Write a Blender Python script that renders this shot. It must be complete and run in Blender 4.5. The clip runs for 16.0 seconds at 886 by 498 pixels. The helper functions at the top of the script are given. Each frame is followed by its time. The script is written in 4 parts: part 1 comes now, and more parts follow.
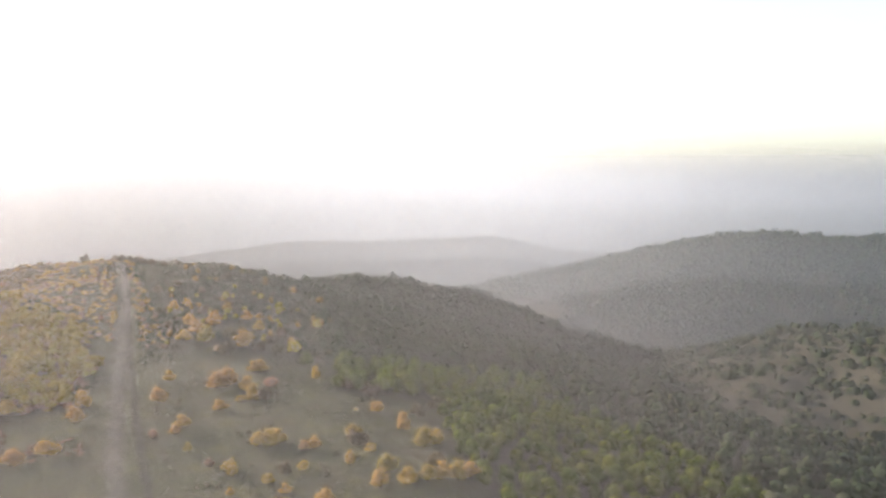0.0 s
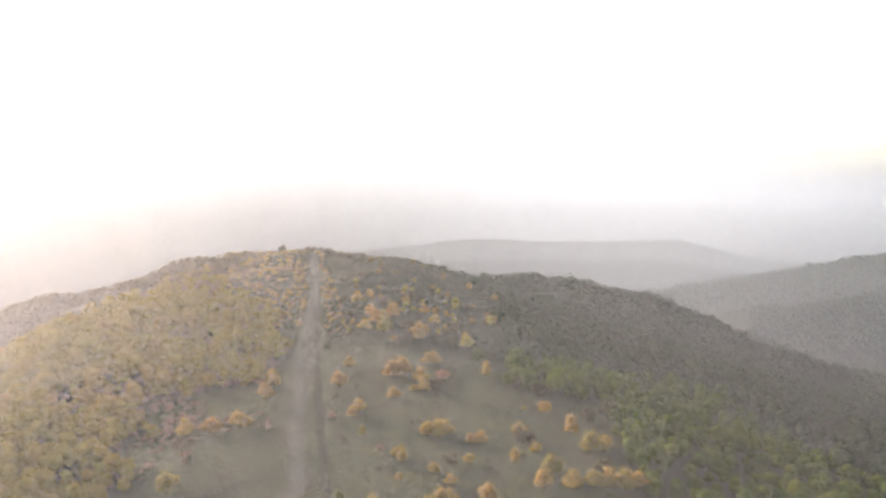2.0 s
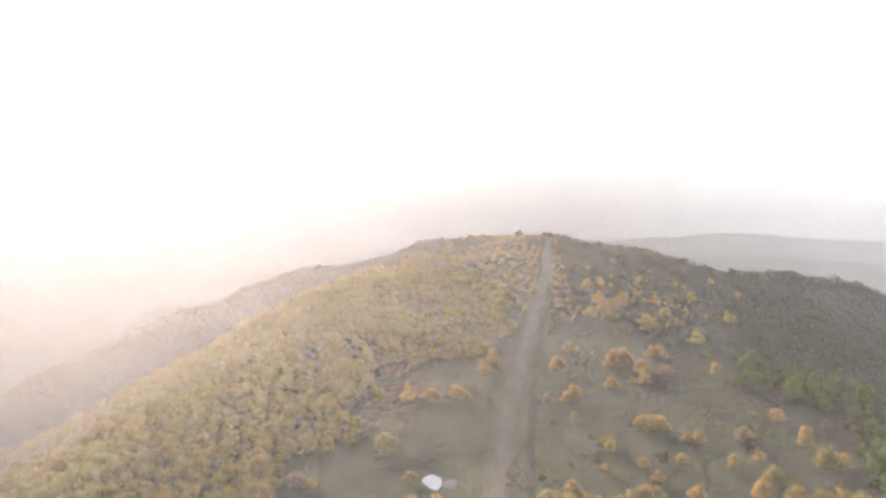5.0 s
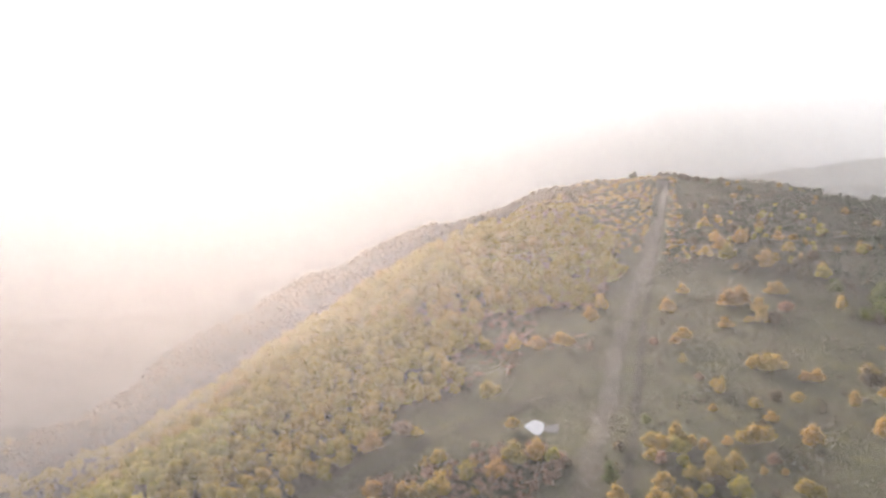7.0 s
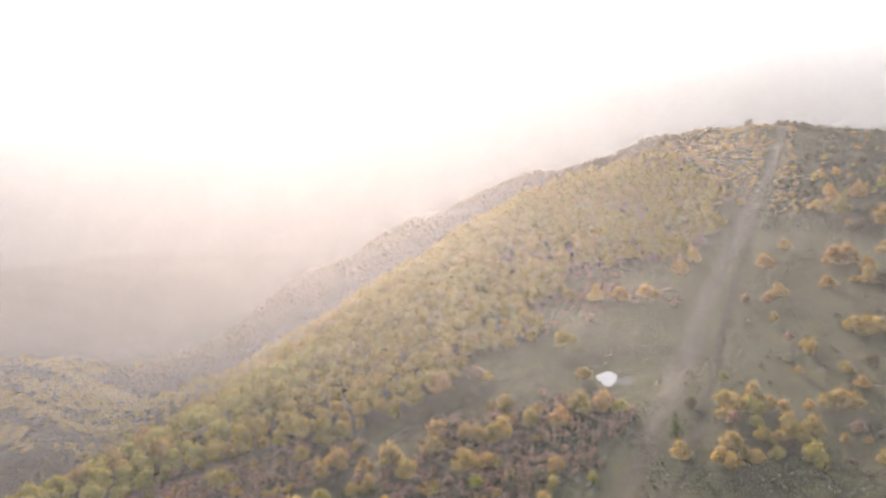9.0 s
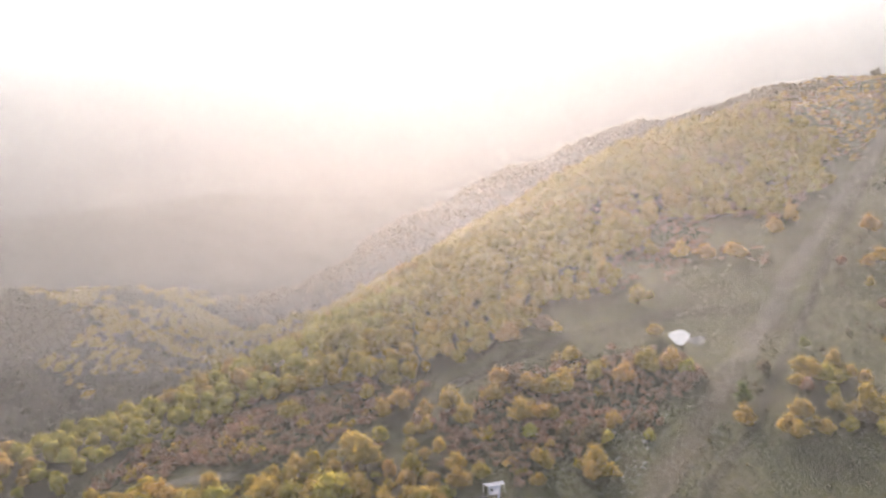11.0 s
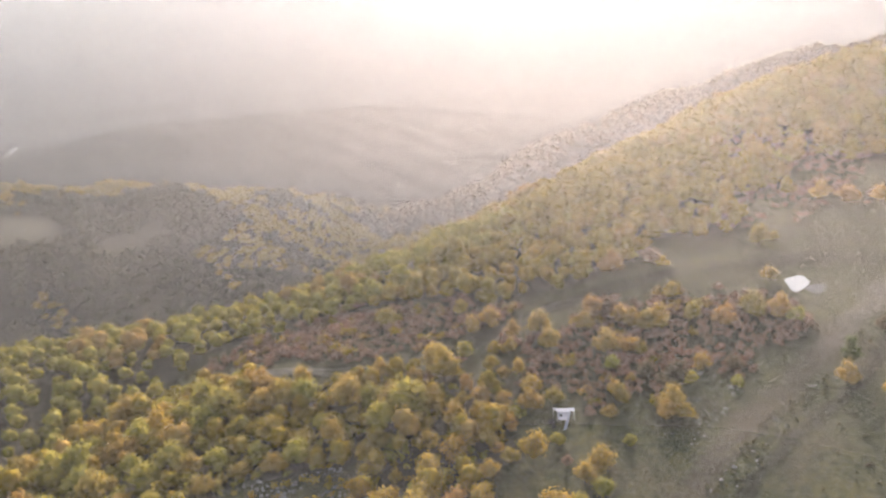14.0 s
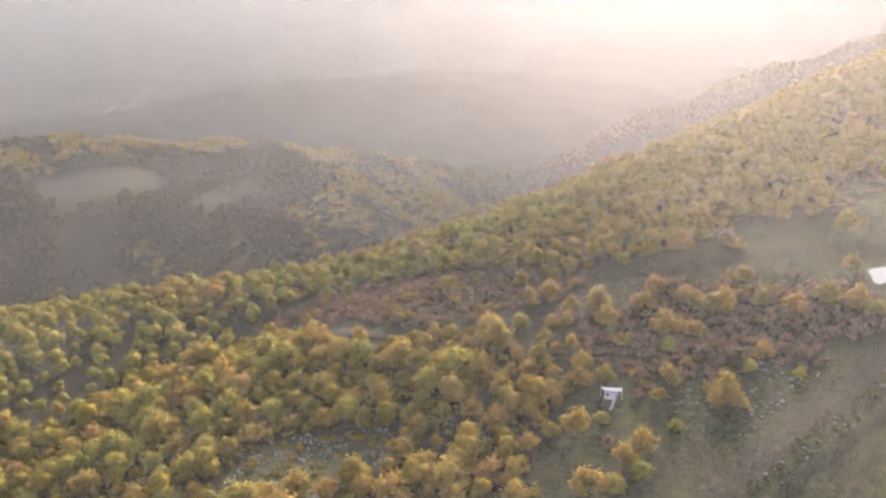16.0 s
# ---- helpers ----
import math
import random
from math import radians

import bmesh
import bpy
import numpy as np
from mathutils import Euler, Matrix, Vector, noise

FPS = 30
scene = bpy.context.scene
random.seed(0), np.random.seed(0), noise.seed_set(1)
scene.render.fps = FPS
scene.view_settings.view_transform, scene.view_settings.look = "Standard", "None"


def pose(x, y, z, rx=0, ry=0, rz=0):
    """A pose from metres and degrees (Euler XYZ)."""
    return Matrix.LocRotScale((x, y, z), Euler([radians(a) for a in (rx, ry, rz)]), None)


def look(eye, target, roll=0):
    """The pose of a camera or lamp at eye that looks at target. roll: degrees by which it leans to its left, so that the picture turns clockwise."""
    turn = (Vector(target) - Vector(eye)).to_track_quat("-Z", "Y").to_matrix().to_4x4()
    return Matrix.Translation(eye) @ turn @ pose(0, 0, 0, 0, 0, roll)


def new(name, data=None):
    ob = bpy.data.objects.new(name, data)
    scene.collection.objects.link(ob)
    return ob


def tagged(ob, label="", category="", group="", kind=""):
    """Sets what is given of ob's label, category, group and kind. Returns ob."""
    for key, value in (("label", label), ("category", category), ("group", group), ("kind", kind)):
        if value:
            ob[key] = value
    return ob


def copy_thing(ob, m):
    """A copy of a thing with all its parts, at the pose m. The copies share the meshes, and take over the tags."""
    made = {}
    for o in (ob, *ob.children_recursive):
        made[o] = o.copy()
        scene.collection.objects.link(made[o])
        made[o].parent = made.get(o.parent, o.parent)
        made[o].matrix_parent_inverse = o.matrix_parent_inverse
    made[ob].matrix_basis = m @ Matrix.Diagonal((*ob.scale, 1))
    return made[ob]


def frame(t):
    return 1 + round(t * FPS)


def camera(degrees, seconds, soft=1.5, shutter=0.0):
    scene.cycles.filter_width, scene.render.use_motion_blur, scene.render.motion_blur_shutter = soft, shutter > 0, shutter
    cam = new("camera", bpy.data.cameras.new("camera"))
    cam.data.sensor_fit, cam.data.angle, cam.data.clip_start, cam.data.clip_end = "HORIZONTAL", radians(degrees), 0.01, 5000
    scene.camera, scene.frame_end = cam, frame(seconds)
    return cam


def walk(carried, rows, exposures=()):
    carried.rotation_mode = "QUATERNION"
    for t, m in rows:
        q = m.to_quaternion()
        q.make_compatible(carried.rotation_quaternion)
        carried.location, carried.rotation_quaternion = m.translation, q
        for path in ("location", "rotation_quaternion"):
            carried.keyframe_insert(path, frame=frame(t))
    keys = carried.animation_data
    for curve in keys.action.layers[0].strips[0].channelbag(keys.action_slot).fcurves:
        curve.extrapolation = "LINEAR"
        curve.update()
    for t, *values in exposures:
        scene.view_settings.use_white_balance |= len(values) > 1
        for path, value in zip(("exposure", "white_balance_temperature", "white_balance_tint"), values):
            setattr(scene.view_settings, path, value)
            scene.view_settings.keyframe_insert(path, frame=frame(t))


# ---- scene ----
FOV = 60.5
EXPOSURE = 1.7
cam = camera(FOV, 16.0, soft=2.35)
PATH = [
    (0.0, pose(-13.61, 1.08, 1.21, 84.85, -0.59, -27.24)),
    (0.5, pose(-13.24, 1.10, 1.31, 84.68, -0.56, -24.10)),
    (1.0, pose(-12.90, 1.03, 1.28, 84.61, -0.74, -20.63)),
    (1.5, pose(-12.58, 0.88, 1.11, 84.62, -1.04, -17.18)),
    (2.0, pose(-12.16, 0.74, 0.93, 84.61, -1.37, -13.56)),
    (2.5, pose(-11.57, 0.62, 0.84, 84.51, -1.54, -9.94)),
    (3.0, pose(-10.83, 0.45, 0.80, 84.43, -1.65, -6.36)),
    (3.5, pose(-9.96, 0.23, 0.71, 84.35, -1.74, -2.76)),
    (4.0, pose(-9.03, -0.01, 0.56, 84.27, -1.84, 0.74)),
    (6.3, pose(-2.30, -0.33, 0.29, 80.97, -2.63, 10.65)),
    (6.4, pose(-1.97, -0.28, 0.25, 80.82, -2.44, 11.28)),
    (6.5, pose(-1.65, -0.24, 0.21, 80.62, -0.45, 11.70)),
    (6.6, pose(-1.32, -0.19, 0.17, 80.51, 2.77, 12.28)),
    (6.7, pose(-0.99, -0.14, 0.13, 80.28, 3.03, 12.91)),
    (6.8, pose(-0.66, -0.10, 0.08, 80.12, 3.13, 13.31)),
    (7.0, pose(-0.00, 0.00, -0.00, 79.78, 3.31, 14.13)),
    (7.5, pose(1.62, 0.38, -0.25, 78.93, 3.26, 16.42)),
    (8.0, pose(3.14, 0.96, -0.50, 78.08, 3.35, 18.56)),
    (8.5, pose(4.62, 1.69, -0.73, 77.21, 3.41, 20.73)),
    (9.0, pose(6.02, 2.45, -0.92, 76.37, 3.48, 22.84)),
    (11.5, pose(12.05, 5.84, -1.28, 72.05, 3.46, 33.12)),
    (12.0, pose(13.12, 6.69, -1.46, 71.25, 3.38, 35.17)),
    (12.5, pose(14.18, 7.62, -1.59, 70.35, 3.35, 37.22)),
    (13.0, pose(15.22, 8.56, -1.70, 69.42, 3.39, 39.28)),
    (13.5, pose(16.15, 9.43, -1.82, 68.50, 3.35, 41.28)),
    (14.0, pose(17.06, 10.30, -1.92, 67.58, 3.32, 43.34)),
    (14.5, pose(17.95, 11.16, -1.97, 66.67, 3.41, 45.33)),
    (15.0, pose(18.81, 12.08, -1.98, 65.73, 3.39, 47.33)),
    (15.5, pose(19.61, 13.08, -1.98, 65.68, 3.45, 49.24)),
    (16.0, pose(20.44, 14.14, -1.98, 65.57, 3.43, 51.22)),
]
walk(cam, PATH, exposures=[(0.0, EXPOSURE - 0.18), (4.0, EXPOSURE - 0.06), (9.0, EXPOSURE - 0.1), (16.0, EXPOSURE - 0.12)])

# ---- daylight: a low hazy sun ahead to the left ----------------------------
SUN_AZIMUTH, SUN_HEIGHT = 33.0, 13.0
world = bpy.data.worlds.new("world")
scene.world = world
world.use_nodes = True
wn = world.node_tree.nodes
sky = wn.new("ShaderNodeTexSky")
sky.sky_type, sky.sun_disc = "NISHITA", False
sky.sun_elevation, sky.sun_rotation = radians(SUN_HEIGHT), radians(-SUN_AZIMUTH)
sky.air_density, sky.dust_density, sky.ozone_density = 1.0, 1.6, 1.0
wn["Background"].inputs["Strength"].default_value = 0.145
pale = wn.new("ShaderNodeHueSaturation")
pale.inputs["Saturation"].default_value = 0.6
world.node_tree.links.new(sky.outputs["Color"], pale.inputs["Color"])
world.node_tree.links.new(pale.outputs["Color"], wn["Background"].inputs["Color"])
scene.cycles.transparent_max_bounces = 32
lamp = bpy.data.lights.new("sun", "SUN")
lamp.energy, lamp.angle, lamp.color = 4.4, radians(24.0), (1.0, 0.865, 0.775)
a, e = radians(SUN_AZIMUTH), radians(SUN_HEIGHT)
sun = new("sun", lamp)
sun.matrix_world = look((-math.sin(a) * math.cos(e) * 900, math.cos(a) * math.cos(e) * 900, math.sin(e) * 900), (0, 0, 0))


# ---- materials -------------------------------------------------------------
def material(name):
    m = bpy.data.materials.new(name)
    m.use_nodes = True
    return m, m.node_tree.nodes, m.node_tree.links


def ramp(nodes, links, source, stops):
    r = nodes.new("ShaderNodeValToRGB")
    while len(r.color_ramp.elements) < len(stops):
        r.color_ramp.elements.new(0.5)
    for el, (at, col) in zip(r.color_ramp.elements, stops):
        el.position, el.color = at, (*col, 1)
    links.new(source, r.inputs["Fac"])
    return r.outputs["Color"]


def noise_tex(nodes, links, scale, detail=4.0, rough=0.55, vector=None):
    n = nodes.new("ShaderNodeTexNoise")
    n.inputs["Scale"].default_value, n.inputs["Detail"].default_value, n.inputs["Roughness"].default_value = scale, detail, rough
    if vector is None:
        g = nodes.new("ShaderNodeNewGeometry")
        vector = g.outputs["Position"]
    links.new(vector, n.inputs["Vector"])
    return n.outputs["Fac"]


def blend(nodes, links, fac, a, b, mode="MIX"):
    m = nodes.new("ShaderNodeMix")
    m.data_type, m.blend_type = "RGBA", mode
    for sock, v in ((m.inputs[0], fac), (m.inputs[6], a), (m.inputs[7], b)):
        if isinstance(v, (int, float)):
            sock.default_value = v
        elif isinstance(v, tuple):
            sock.default_value = (*v, 1)
        else:
            links.new(v, sock)
    return m.outputs[2]


def bump(nodes, links, height, strength, distance):
    b = nodes.new("ShaderNodeBump")
    b.inputs["Strength"].default_value, b.inputs["Distance"].default_value = strength, distance
    links.new(height, b.inputs["Height"])
    return b.outputs["Normal"]


def ground_material():
    """Dry grass in the open, brown leaf litter where woods stand (the mesh's litter attribute)."""
    m, n, l = material("dry_grass")
    b = n["Principled BSDF"]
    big = ramp(n, l, noise_tex(n, l, 0.035, 5), [(0.35, (0.0409, 0.0505, 0.0264)), (0.5, (0.0557, 0.0614, 0.0329)), (0.66, (0.0736, 0.0674, 0.04))])
    mid = ramp(n, l, noise_tex(n, l, 0.35, 6, 0.65), [(0.36, (0.0294, 0.0337, 0.0143)), (0.5, (0.0612, 0.0623, 0.032)), (0.64, (0.105, 0.0938, 0.0481))])
    fine = ramp(n, l, noise_tex(n, l, 3.2, 5, 0.7), [(0.36, (0.0164, 0.0177, 0.00959)), (0.64, (0.139, 0.126, 0.068))])
    c = blend(n, l, 0.42, big, mid)
    c = blend(n, l, 0.3, c, fine)
    clumps = ramp(n, l, noise_tex(n, l, 1.1, 4, 0.7), [(0.36, (0.5, 0.52, 0.5)), (0.5, (1.0, 1.0, 1.0)), (0.64, (1.5, 1.45, 1.35))])
    c = blend(n, l, 0.85, c, clumps, "MULTIPLY")
    earth = ramp(n, l, noise_tex(n, l, 0.11, 6, 0.7), [(0.46, (0.0, 0.0, 0.0)), (0.64, (0.45, 0.45, 0.45))])
    c = blend(n, l, earth, c, (0.0885, 0.0674, 0.0497))
    straw = ramp(n, l, noise_tex(n, l, 0.16, 5, 0.65), [(0.54, (0.0, 0.0, 0.0)), (0.7, (0.55, 0.55, 0.55))])
    c = blend(n, l, straw, c, (0.139, 0.122, 0.0448))
    at = n.new("ShaderNodeAttribute")
    at.attribute_name = "litter"
    floor = ramp(n, l, noise_tex(n, l, 0.8, 6, 0.65), [(0.35, (0.0485, 0.0448, 0.0333)), (0.65, (0.0825, 0.0714, 0.051))])
    c = blend(n, l, at.outputs["Fac"], c, floor)
    l.new(c, b.inputs["Base Color"])
    b.inputs["Roughness"].default_value = 0.95
    b.inputs["Specular IOR Level"].default_value = 0.1
    l.new(bump(n, l, noise_tex(n, l, 2.0, 8, 0.7), 0.8, 0.35), b.inputs["Normal"])
    return m


def soil_material(name, low, high, scale=1.2, worn=False, opacity=0.6):
    """Bare soil or stone; a worn strip frays out into the grass at its edges (the mesh's worn attribute)."""
    m, n, l = material(name)
    b = n["Principled BSDF"]
    c = ramp(n, l, noise_tex(n, l, scale, 7, 0.65), [(0.35, low), (0.65, high)])
    c2 = ramp(n, l, noise_tex(n, l, scale * 0.12, 3), [(0.4, low), (0.62, high)])
    l.new(blend(n, l, 0.45, c, c2), b.inputs["Base Color"])
    b.inputs["Roughness"].default_value = 0.95
    b.inputs["Specular IOR Level"].default_value = 0.15
    l.new(bump(n, l, noise_tex(n, l, scale * 4, 6, 0.7), 0.7, 0.12), b.inputs["Normal"])
    if worn:
        at = n.new("ShaderNodeAttribute")
        at.attribute_name = "worn"
        s = n.new("ShaderNodeMath")
        s.operation = "ADD"
        l.new(at.outputs["Fac"], s.inputs[0])
        patchy = n.new("ShaderNodeMath")
        patchy.operation, patchy.inputs[1].default_value, patchy.inputs[2].default_value = "MULTIPLY_ADD", 1.7, -0.35
        l.new(noise_tex(n, l, 0.3, 7, 0.7), patchy.inputs[0])
        l.new(patchy.outputs[0], s.inputs[1])
        f = n.new("ShaderNodeMapRange")
        f.inputs["From Min"].default_value, f.inputs["From Max"].default_value = 0.5, 1.35
        f.inputs["To Max"].default_value = opacity
        l.new(s.outputs[0], f.inputs["Value"])
        p, x = n.new("ShaderNodeBsdfTransparent"), n.new("ShaderNodeMixShader")
        l.new(f.outputs["Result"], x.inputs["Fac"])
        l.new(p.outputs[0], x.inputs[1])
        l.new(b.outputs[0], x.inputs[2])
        l.new(x.outputs[0], n["Material Output"].inputs["Surface"])
    return m


def leaf_material(name, cols, single=True, thin=0.45):
    """Leaves let the low sun shine through; the hue shifts from tree to tree and from clump to clump."""
    m, n, l = material(name)
    b = n["Principled BSDF"]
    if single:
        tree = n.new("ShaderNodeObjectInfo").outputs["Random"]
    else:
        v = n.new("ShaderNodeTexVoronoi")
        v.inputs["Scale"].default_value = 0.24
        g = n.new("ShaderNodeNewGeometry")
        l.new(g.outputs["Position"], v.inputs["Vector"])
        s = n.new("ShaderNodeSeparateColor")
        l.new(v.outputs["Color"], s.inputs["Color"])
        tree = s.outputs["Red"]
    k = len(cols) - 1
    base = ramp(n, l, tree, [(i / k, c) for i, c in enumerate(cols)])
    leaf = n.new("ShaderNodeNewGeometry").outputs["Random Per Island"]
    shade = ramp(n, l, leaf, [(0.0, (0.86, 0.86, 0.85)), (1.0, (1.12, 1.1, 1.06))])
    c = blend(n, l, 1.0, base, shade, "MULTIPLY")
    patch = ramp(n, l, noise_tex(n, l, 0.9, 2), [(0.35, (0.8, 0.84, 0.8)), (0.65, (1.15, 1.08, 0.95))])
    c = blend(n, l, 1.0, c, patch, "MULTIPLY")
    l.new(c, b.inputs["Base Color"])
    b.inputs["Roughness"].default_value = 0.85
    b.inputs["Specular IOR Level"].default_value = 0.03
    t = n.new("ShaderNodeBsdfTranslucent")
    l.new(c, t.inputs["Color"])
    mix = n.new("ShaderNodeMixShader")
    mix.inputs["Fac"].default_value = thin
    l.new(b.outputs["BSDF"], mix.inputs[1])
    l.new(t.outputs["BSDF"], mix.inputs[2])
    l.new(mix.outputs["Shader"], n["Material Output"].inputs["Surface"])
    return m


def haze_material(name, thick, low, high, white=0.42, forward=0.4, onward=0.4, glow=0.0, tint=(0.965, 0.99, 1.03), east=None):
    """Thin mist: part of the light goes straight through, the rest is scattered, most of it onwards. It thins out from
    the height low up to high. glow makes it emit light of its own.
    """
    m, n, l = material(name)
    n.remove(n["Principled BSDF"])
    g = n.new("ShaderNodeNewGeometry")
    s = n.new("ShaderNodeSeparateXYZ")
    l.new(g.outputs["Position"], s.inputs["Vector"])
    f = n.new("ShaderNodeMapRange")
    f.interpolation_type = "SMOOTHSTEP"
    f.inputs["From Min"].default_value, f.inputs["From Max"].default_value = low, high
    f.inputs["To Min"].default_value, f.inputs["To Max"].default_value = thick, 0.0
    l.new(s.outputs["Z"], f.inputs["Value"])
    d, t, p, r = n.new("ShaderNodeBsdfDiffuse"), n.new("ShaderNodeBsdfTranslucent"), n.new("ShaderNodeBsdfTransparent"), n.new("ShaderNodeBsdfRefraction")
    for sh in (d, t):
        sh.inputs["Color"].default_value = (white * tint[0], white * tint[1], white * tint[2], 1)
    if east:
        # mist colour raised towards the east, in place of light missing there
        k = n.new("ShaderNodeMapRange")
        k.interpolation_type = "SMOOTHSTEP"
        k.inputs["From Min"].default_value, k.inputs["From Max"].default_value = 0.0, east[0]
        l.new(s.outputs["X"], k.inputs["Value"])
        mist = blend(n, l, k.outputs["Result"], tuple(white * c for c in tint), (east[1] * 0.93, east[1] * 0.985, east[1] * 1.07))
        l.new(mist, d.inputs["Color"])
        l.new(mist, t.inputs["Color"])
    r.inputs["Color"].default_value = (forward, forward * 0.885, forward * 0.865, 1)
    r.inputs["Roughness"].default_value, r.inputs["IOR"].default_value = 1.0, 1.6
    a = n.new("ShaderNodeMixShader")
    a.inputs["Fac"].default_value = 0.65
    l.new(d.outputs[0], a.inputs[1])
    l.new(t.outputs[0], a.inputs[2])
    c = n.new("ShaderNodeMixShader")
    c.inputs["Fac"].default_value = onward
    l.new(a.outputs[0], c.inputs[1])
    l.new(r.outputs[0], c.inputs[2])
    b = n.new("ShaderNodeMixShader")
    l.new(f.outputs["Result"], b.inputs["Fac"])
    l.new(p.outputs[0], b.inputs[1])
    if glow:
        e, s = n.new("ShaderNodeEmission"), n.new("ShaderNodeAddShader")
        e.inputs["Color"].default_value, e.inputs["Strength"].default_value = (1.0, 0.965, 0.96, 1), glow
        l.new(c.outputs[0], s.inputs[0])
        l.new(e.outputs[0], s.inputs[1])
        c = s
    l.new(c.outputs[0], b.inputs[2])
    l.new(b.outputs[0], n["Material Output"].inputs["Surface"])
    return m


GRASS = ground_material()
RUT = soil_material("bare_rut_soil", (0.17, 0.142, 0.122), (0.25, 0.215, 0.19), worn=True, opacity=0.46)
EARTH = soil_material("bare_brown_soil", (0.11, 0.086, 0.068), (0.165, 0.134, 0.11), worn=True, opacity=0.46)
DARK_SOIL = soil_material("dark_soil", (0.04, 0.04, 0.03), (0.075, 0.07, 0.052), worn=True, opacity=0.55)
PALE = soil_material("pale_gravel", (0.14, 0.125, 0.115), (0.25, 0.23, 0.215), worn=True, opacity=0.5)
STONE = soil_material("grey_stone", (0.12, 0.115, 0.105), (0.27, 0.255, 0.24), 2.5)
BARK = soil_material("oak_bark", (0.05, 0.04, 0.03), (0.13, 0.1, 0.075), 6.0)
ORANGE = [(0.316, 0.206, 0.0766), (0.337, 0.221, 0.0736), (0.286, 0.206, 0.0736), (0.306, 0.186, 0.0806)]
YELLOW = [(0.326, 0.222, 0.0657), (0.286, 0.209, 0.0623), (0.337, 0.217, 0.068)]
GOLD = [(0.315, 0.222, 0.0617), (0.272, 0.207, 0.0617), (0.331, 0.226, 0.0643), (0.217, 0.178, 0.056), (0.315, 0.199, 0.0676), (0.286, 0.222, 0.0617)]
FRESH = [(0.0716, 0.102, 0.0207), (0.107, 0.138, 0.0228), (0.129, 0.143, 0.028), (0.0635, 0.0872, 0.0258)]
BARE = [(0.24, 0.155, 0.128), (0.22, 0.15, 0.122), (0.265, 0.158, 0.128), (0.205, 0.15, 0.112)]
# Rib leaves: olive-brown, with the rib's shade put into the colour.
SHADE_RIB = [(0.117, 0.0877, 0.051), (0.104, 0.0826, 0.0467), (0.126, 0.0894, 0.0544), (0.0972, 0.0791, 0.0459)]
# Far-slope leaves outside SUNLIT, darkened in place of shade.
SHADE_SLOPE = [(0.082, 0.08, 0.05), (0.072, 0.075, 0.048), (0.09, 0.08, 0.055), (0.066, 0.07, 0.046)]
# Dull green, with the eastern slopes' shade put into the leaf colour.
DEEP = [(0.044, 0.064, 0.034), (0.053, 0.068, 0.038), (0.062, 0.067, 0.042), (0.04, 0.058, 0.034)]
TUFT = [(0.1, 0.092, 0.05), (0.085, 0.082, 0.042), (0.115, 0.098, 0.055)]
DULL = [(0.0957, 0.0815, 0.057), (0.112, 0.0873, 0.062), (0.0884, 0.0834, 0.052), (0.121, 0.0873, 0.066)]
OLIVE = [(0.312, 0.264, 0.0695), (0.26, 0.238, 0.0614), (0.322, 0.264, 0.0724), (0.228, 0.214, 0.0557)]
# ---- the lie of the land -------------------------------------------------
def ridge(x, y, crest, left, right, soft, reach, cliff=0.55):
    """Height of one ridge: its crest line falls off at the slopes left and right (seen along the line), and more steeply past its reach."""
    best = np.full(np.shape(x), -1e4)
    for (ax, ay, az), (bx, by, bz) in zip(crest, crest[1:]):
        ux, uy = bx - ax, by - ay
        n = ux * ux + uy * uy
        s = np.clip(((x - ax) * ux + (y - ay) * uy) / n, 0.0, 1.0)
        dx, dy = x - ax - s * ux, y - ay - s * uy
        d = np.hypot(dx, dy)
        side = (ux * dy - uy * dx) / (math.sqrt(n) * (d + 1e-6))
        slope = right + (left - right) * (0.5 + 0.5 * side)
        past = np.maximum(d - reach, 0.0)
        drop = slope * (np.sqrt(d * d + soft * soft) - soft) + cliff * (np.sqrt(past * past + 400.0) - 20.0)
        best = np.maximum(best, az + s * (bz - az) - drop)
    return best


def swell(x, y, size, seed):
    """Smooth rolling unevenness, between about -1 and 1."""
    rng = np.random.RandomState(seed)
    out = np.zeros(np.shape(x))
    for i in range(7):
        a, f, p = rng.uniform(0, 6.28), 6.28 / size * rng.uniform(0.6, 1.9), rng.uniform(0, 6.28)
        out = out + np.sin((x * math.cos(a) + y * math.sin(a)) * f + p)
    return out / 3.2


MAIN_WEST = ((20, -220, -85), (6, -40, -62), (0, 50, -55.5), (-4, 108, -52), (0, 153, -49), (3, 240, -43), (2, 330, -38.5))
MAIN_EAST = ((60, -220, -85), (50, -40, -62), (44, 50, -56), (42, 120, -53.5), (40, 160, -51.5), (26, 240, -44), (10, 335, -38.5))
SPUR_EAST = ((8, 343, -39), (62, 440, -53), (125, 432, -59), (165, 418, -56), (198, 400, -62.5), (254, 362, -83), (318, 306, -111))
SHOULDER = ((-112, -120, -72), (-112, 0, -65), (-108, 40, -66.5), (-96, 74, -66.5), (-78, 102, -64), (-62, 150, -59), (-48, 215, -50), (-30, 270, -42))
SHOULDER_EDGE = ((-150, -120, -84), (-146, 0, -76.5), (-143, 25.5, -76), (-126.7, 43.4, -75), (-116, 54, -79))
RIB_INNER = ((-10, 290, -39), (-62, 273, -54), (-104, 262, -79), (-146, 238, -100), (-182, 213, -113), (-240, 170, -150))
RIB_OUTER = ((4, 343, -37.5), (-18, 370, -39), (-40, 398, -44.5), (-96, 388, -59), (-154, 369, -79), (-208, 341, -105), (-272, 294, -140), (-330, 250, -170))
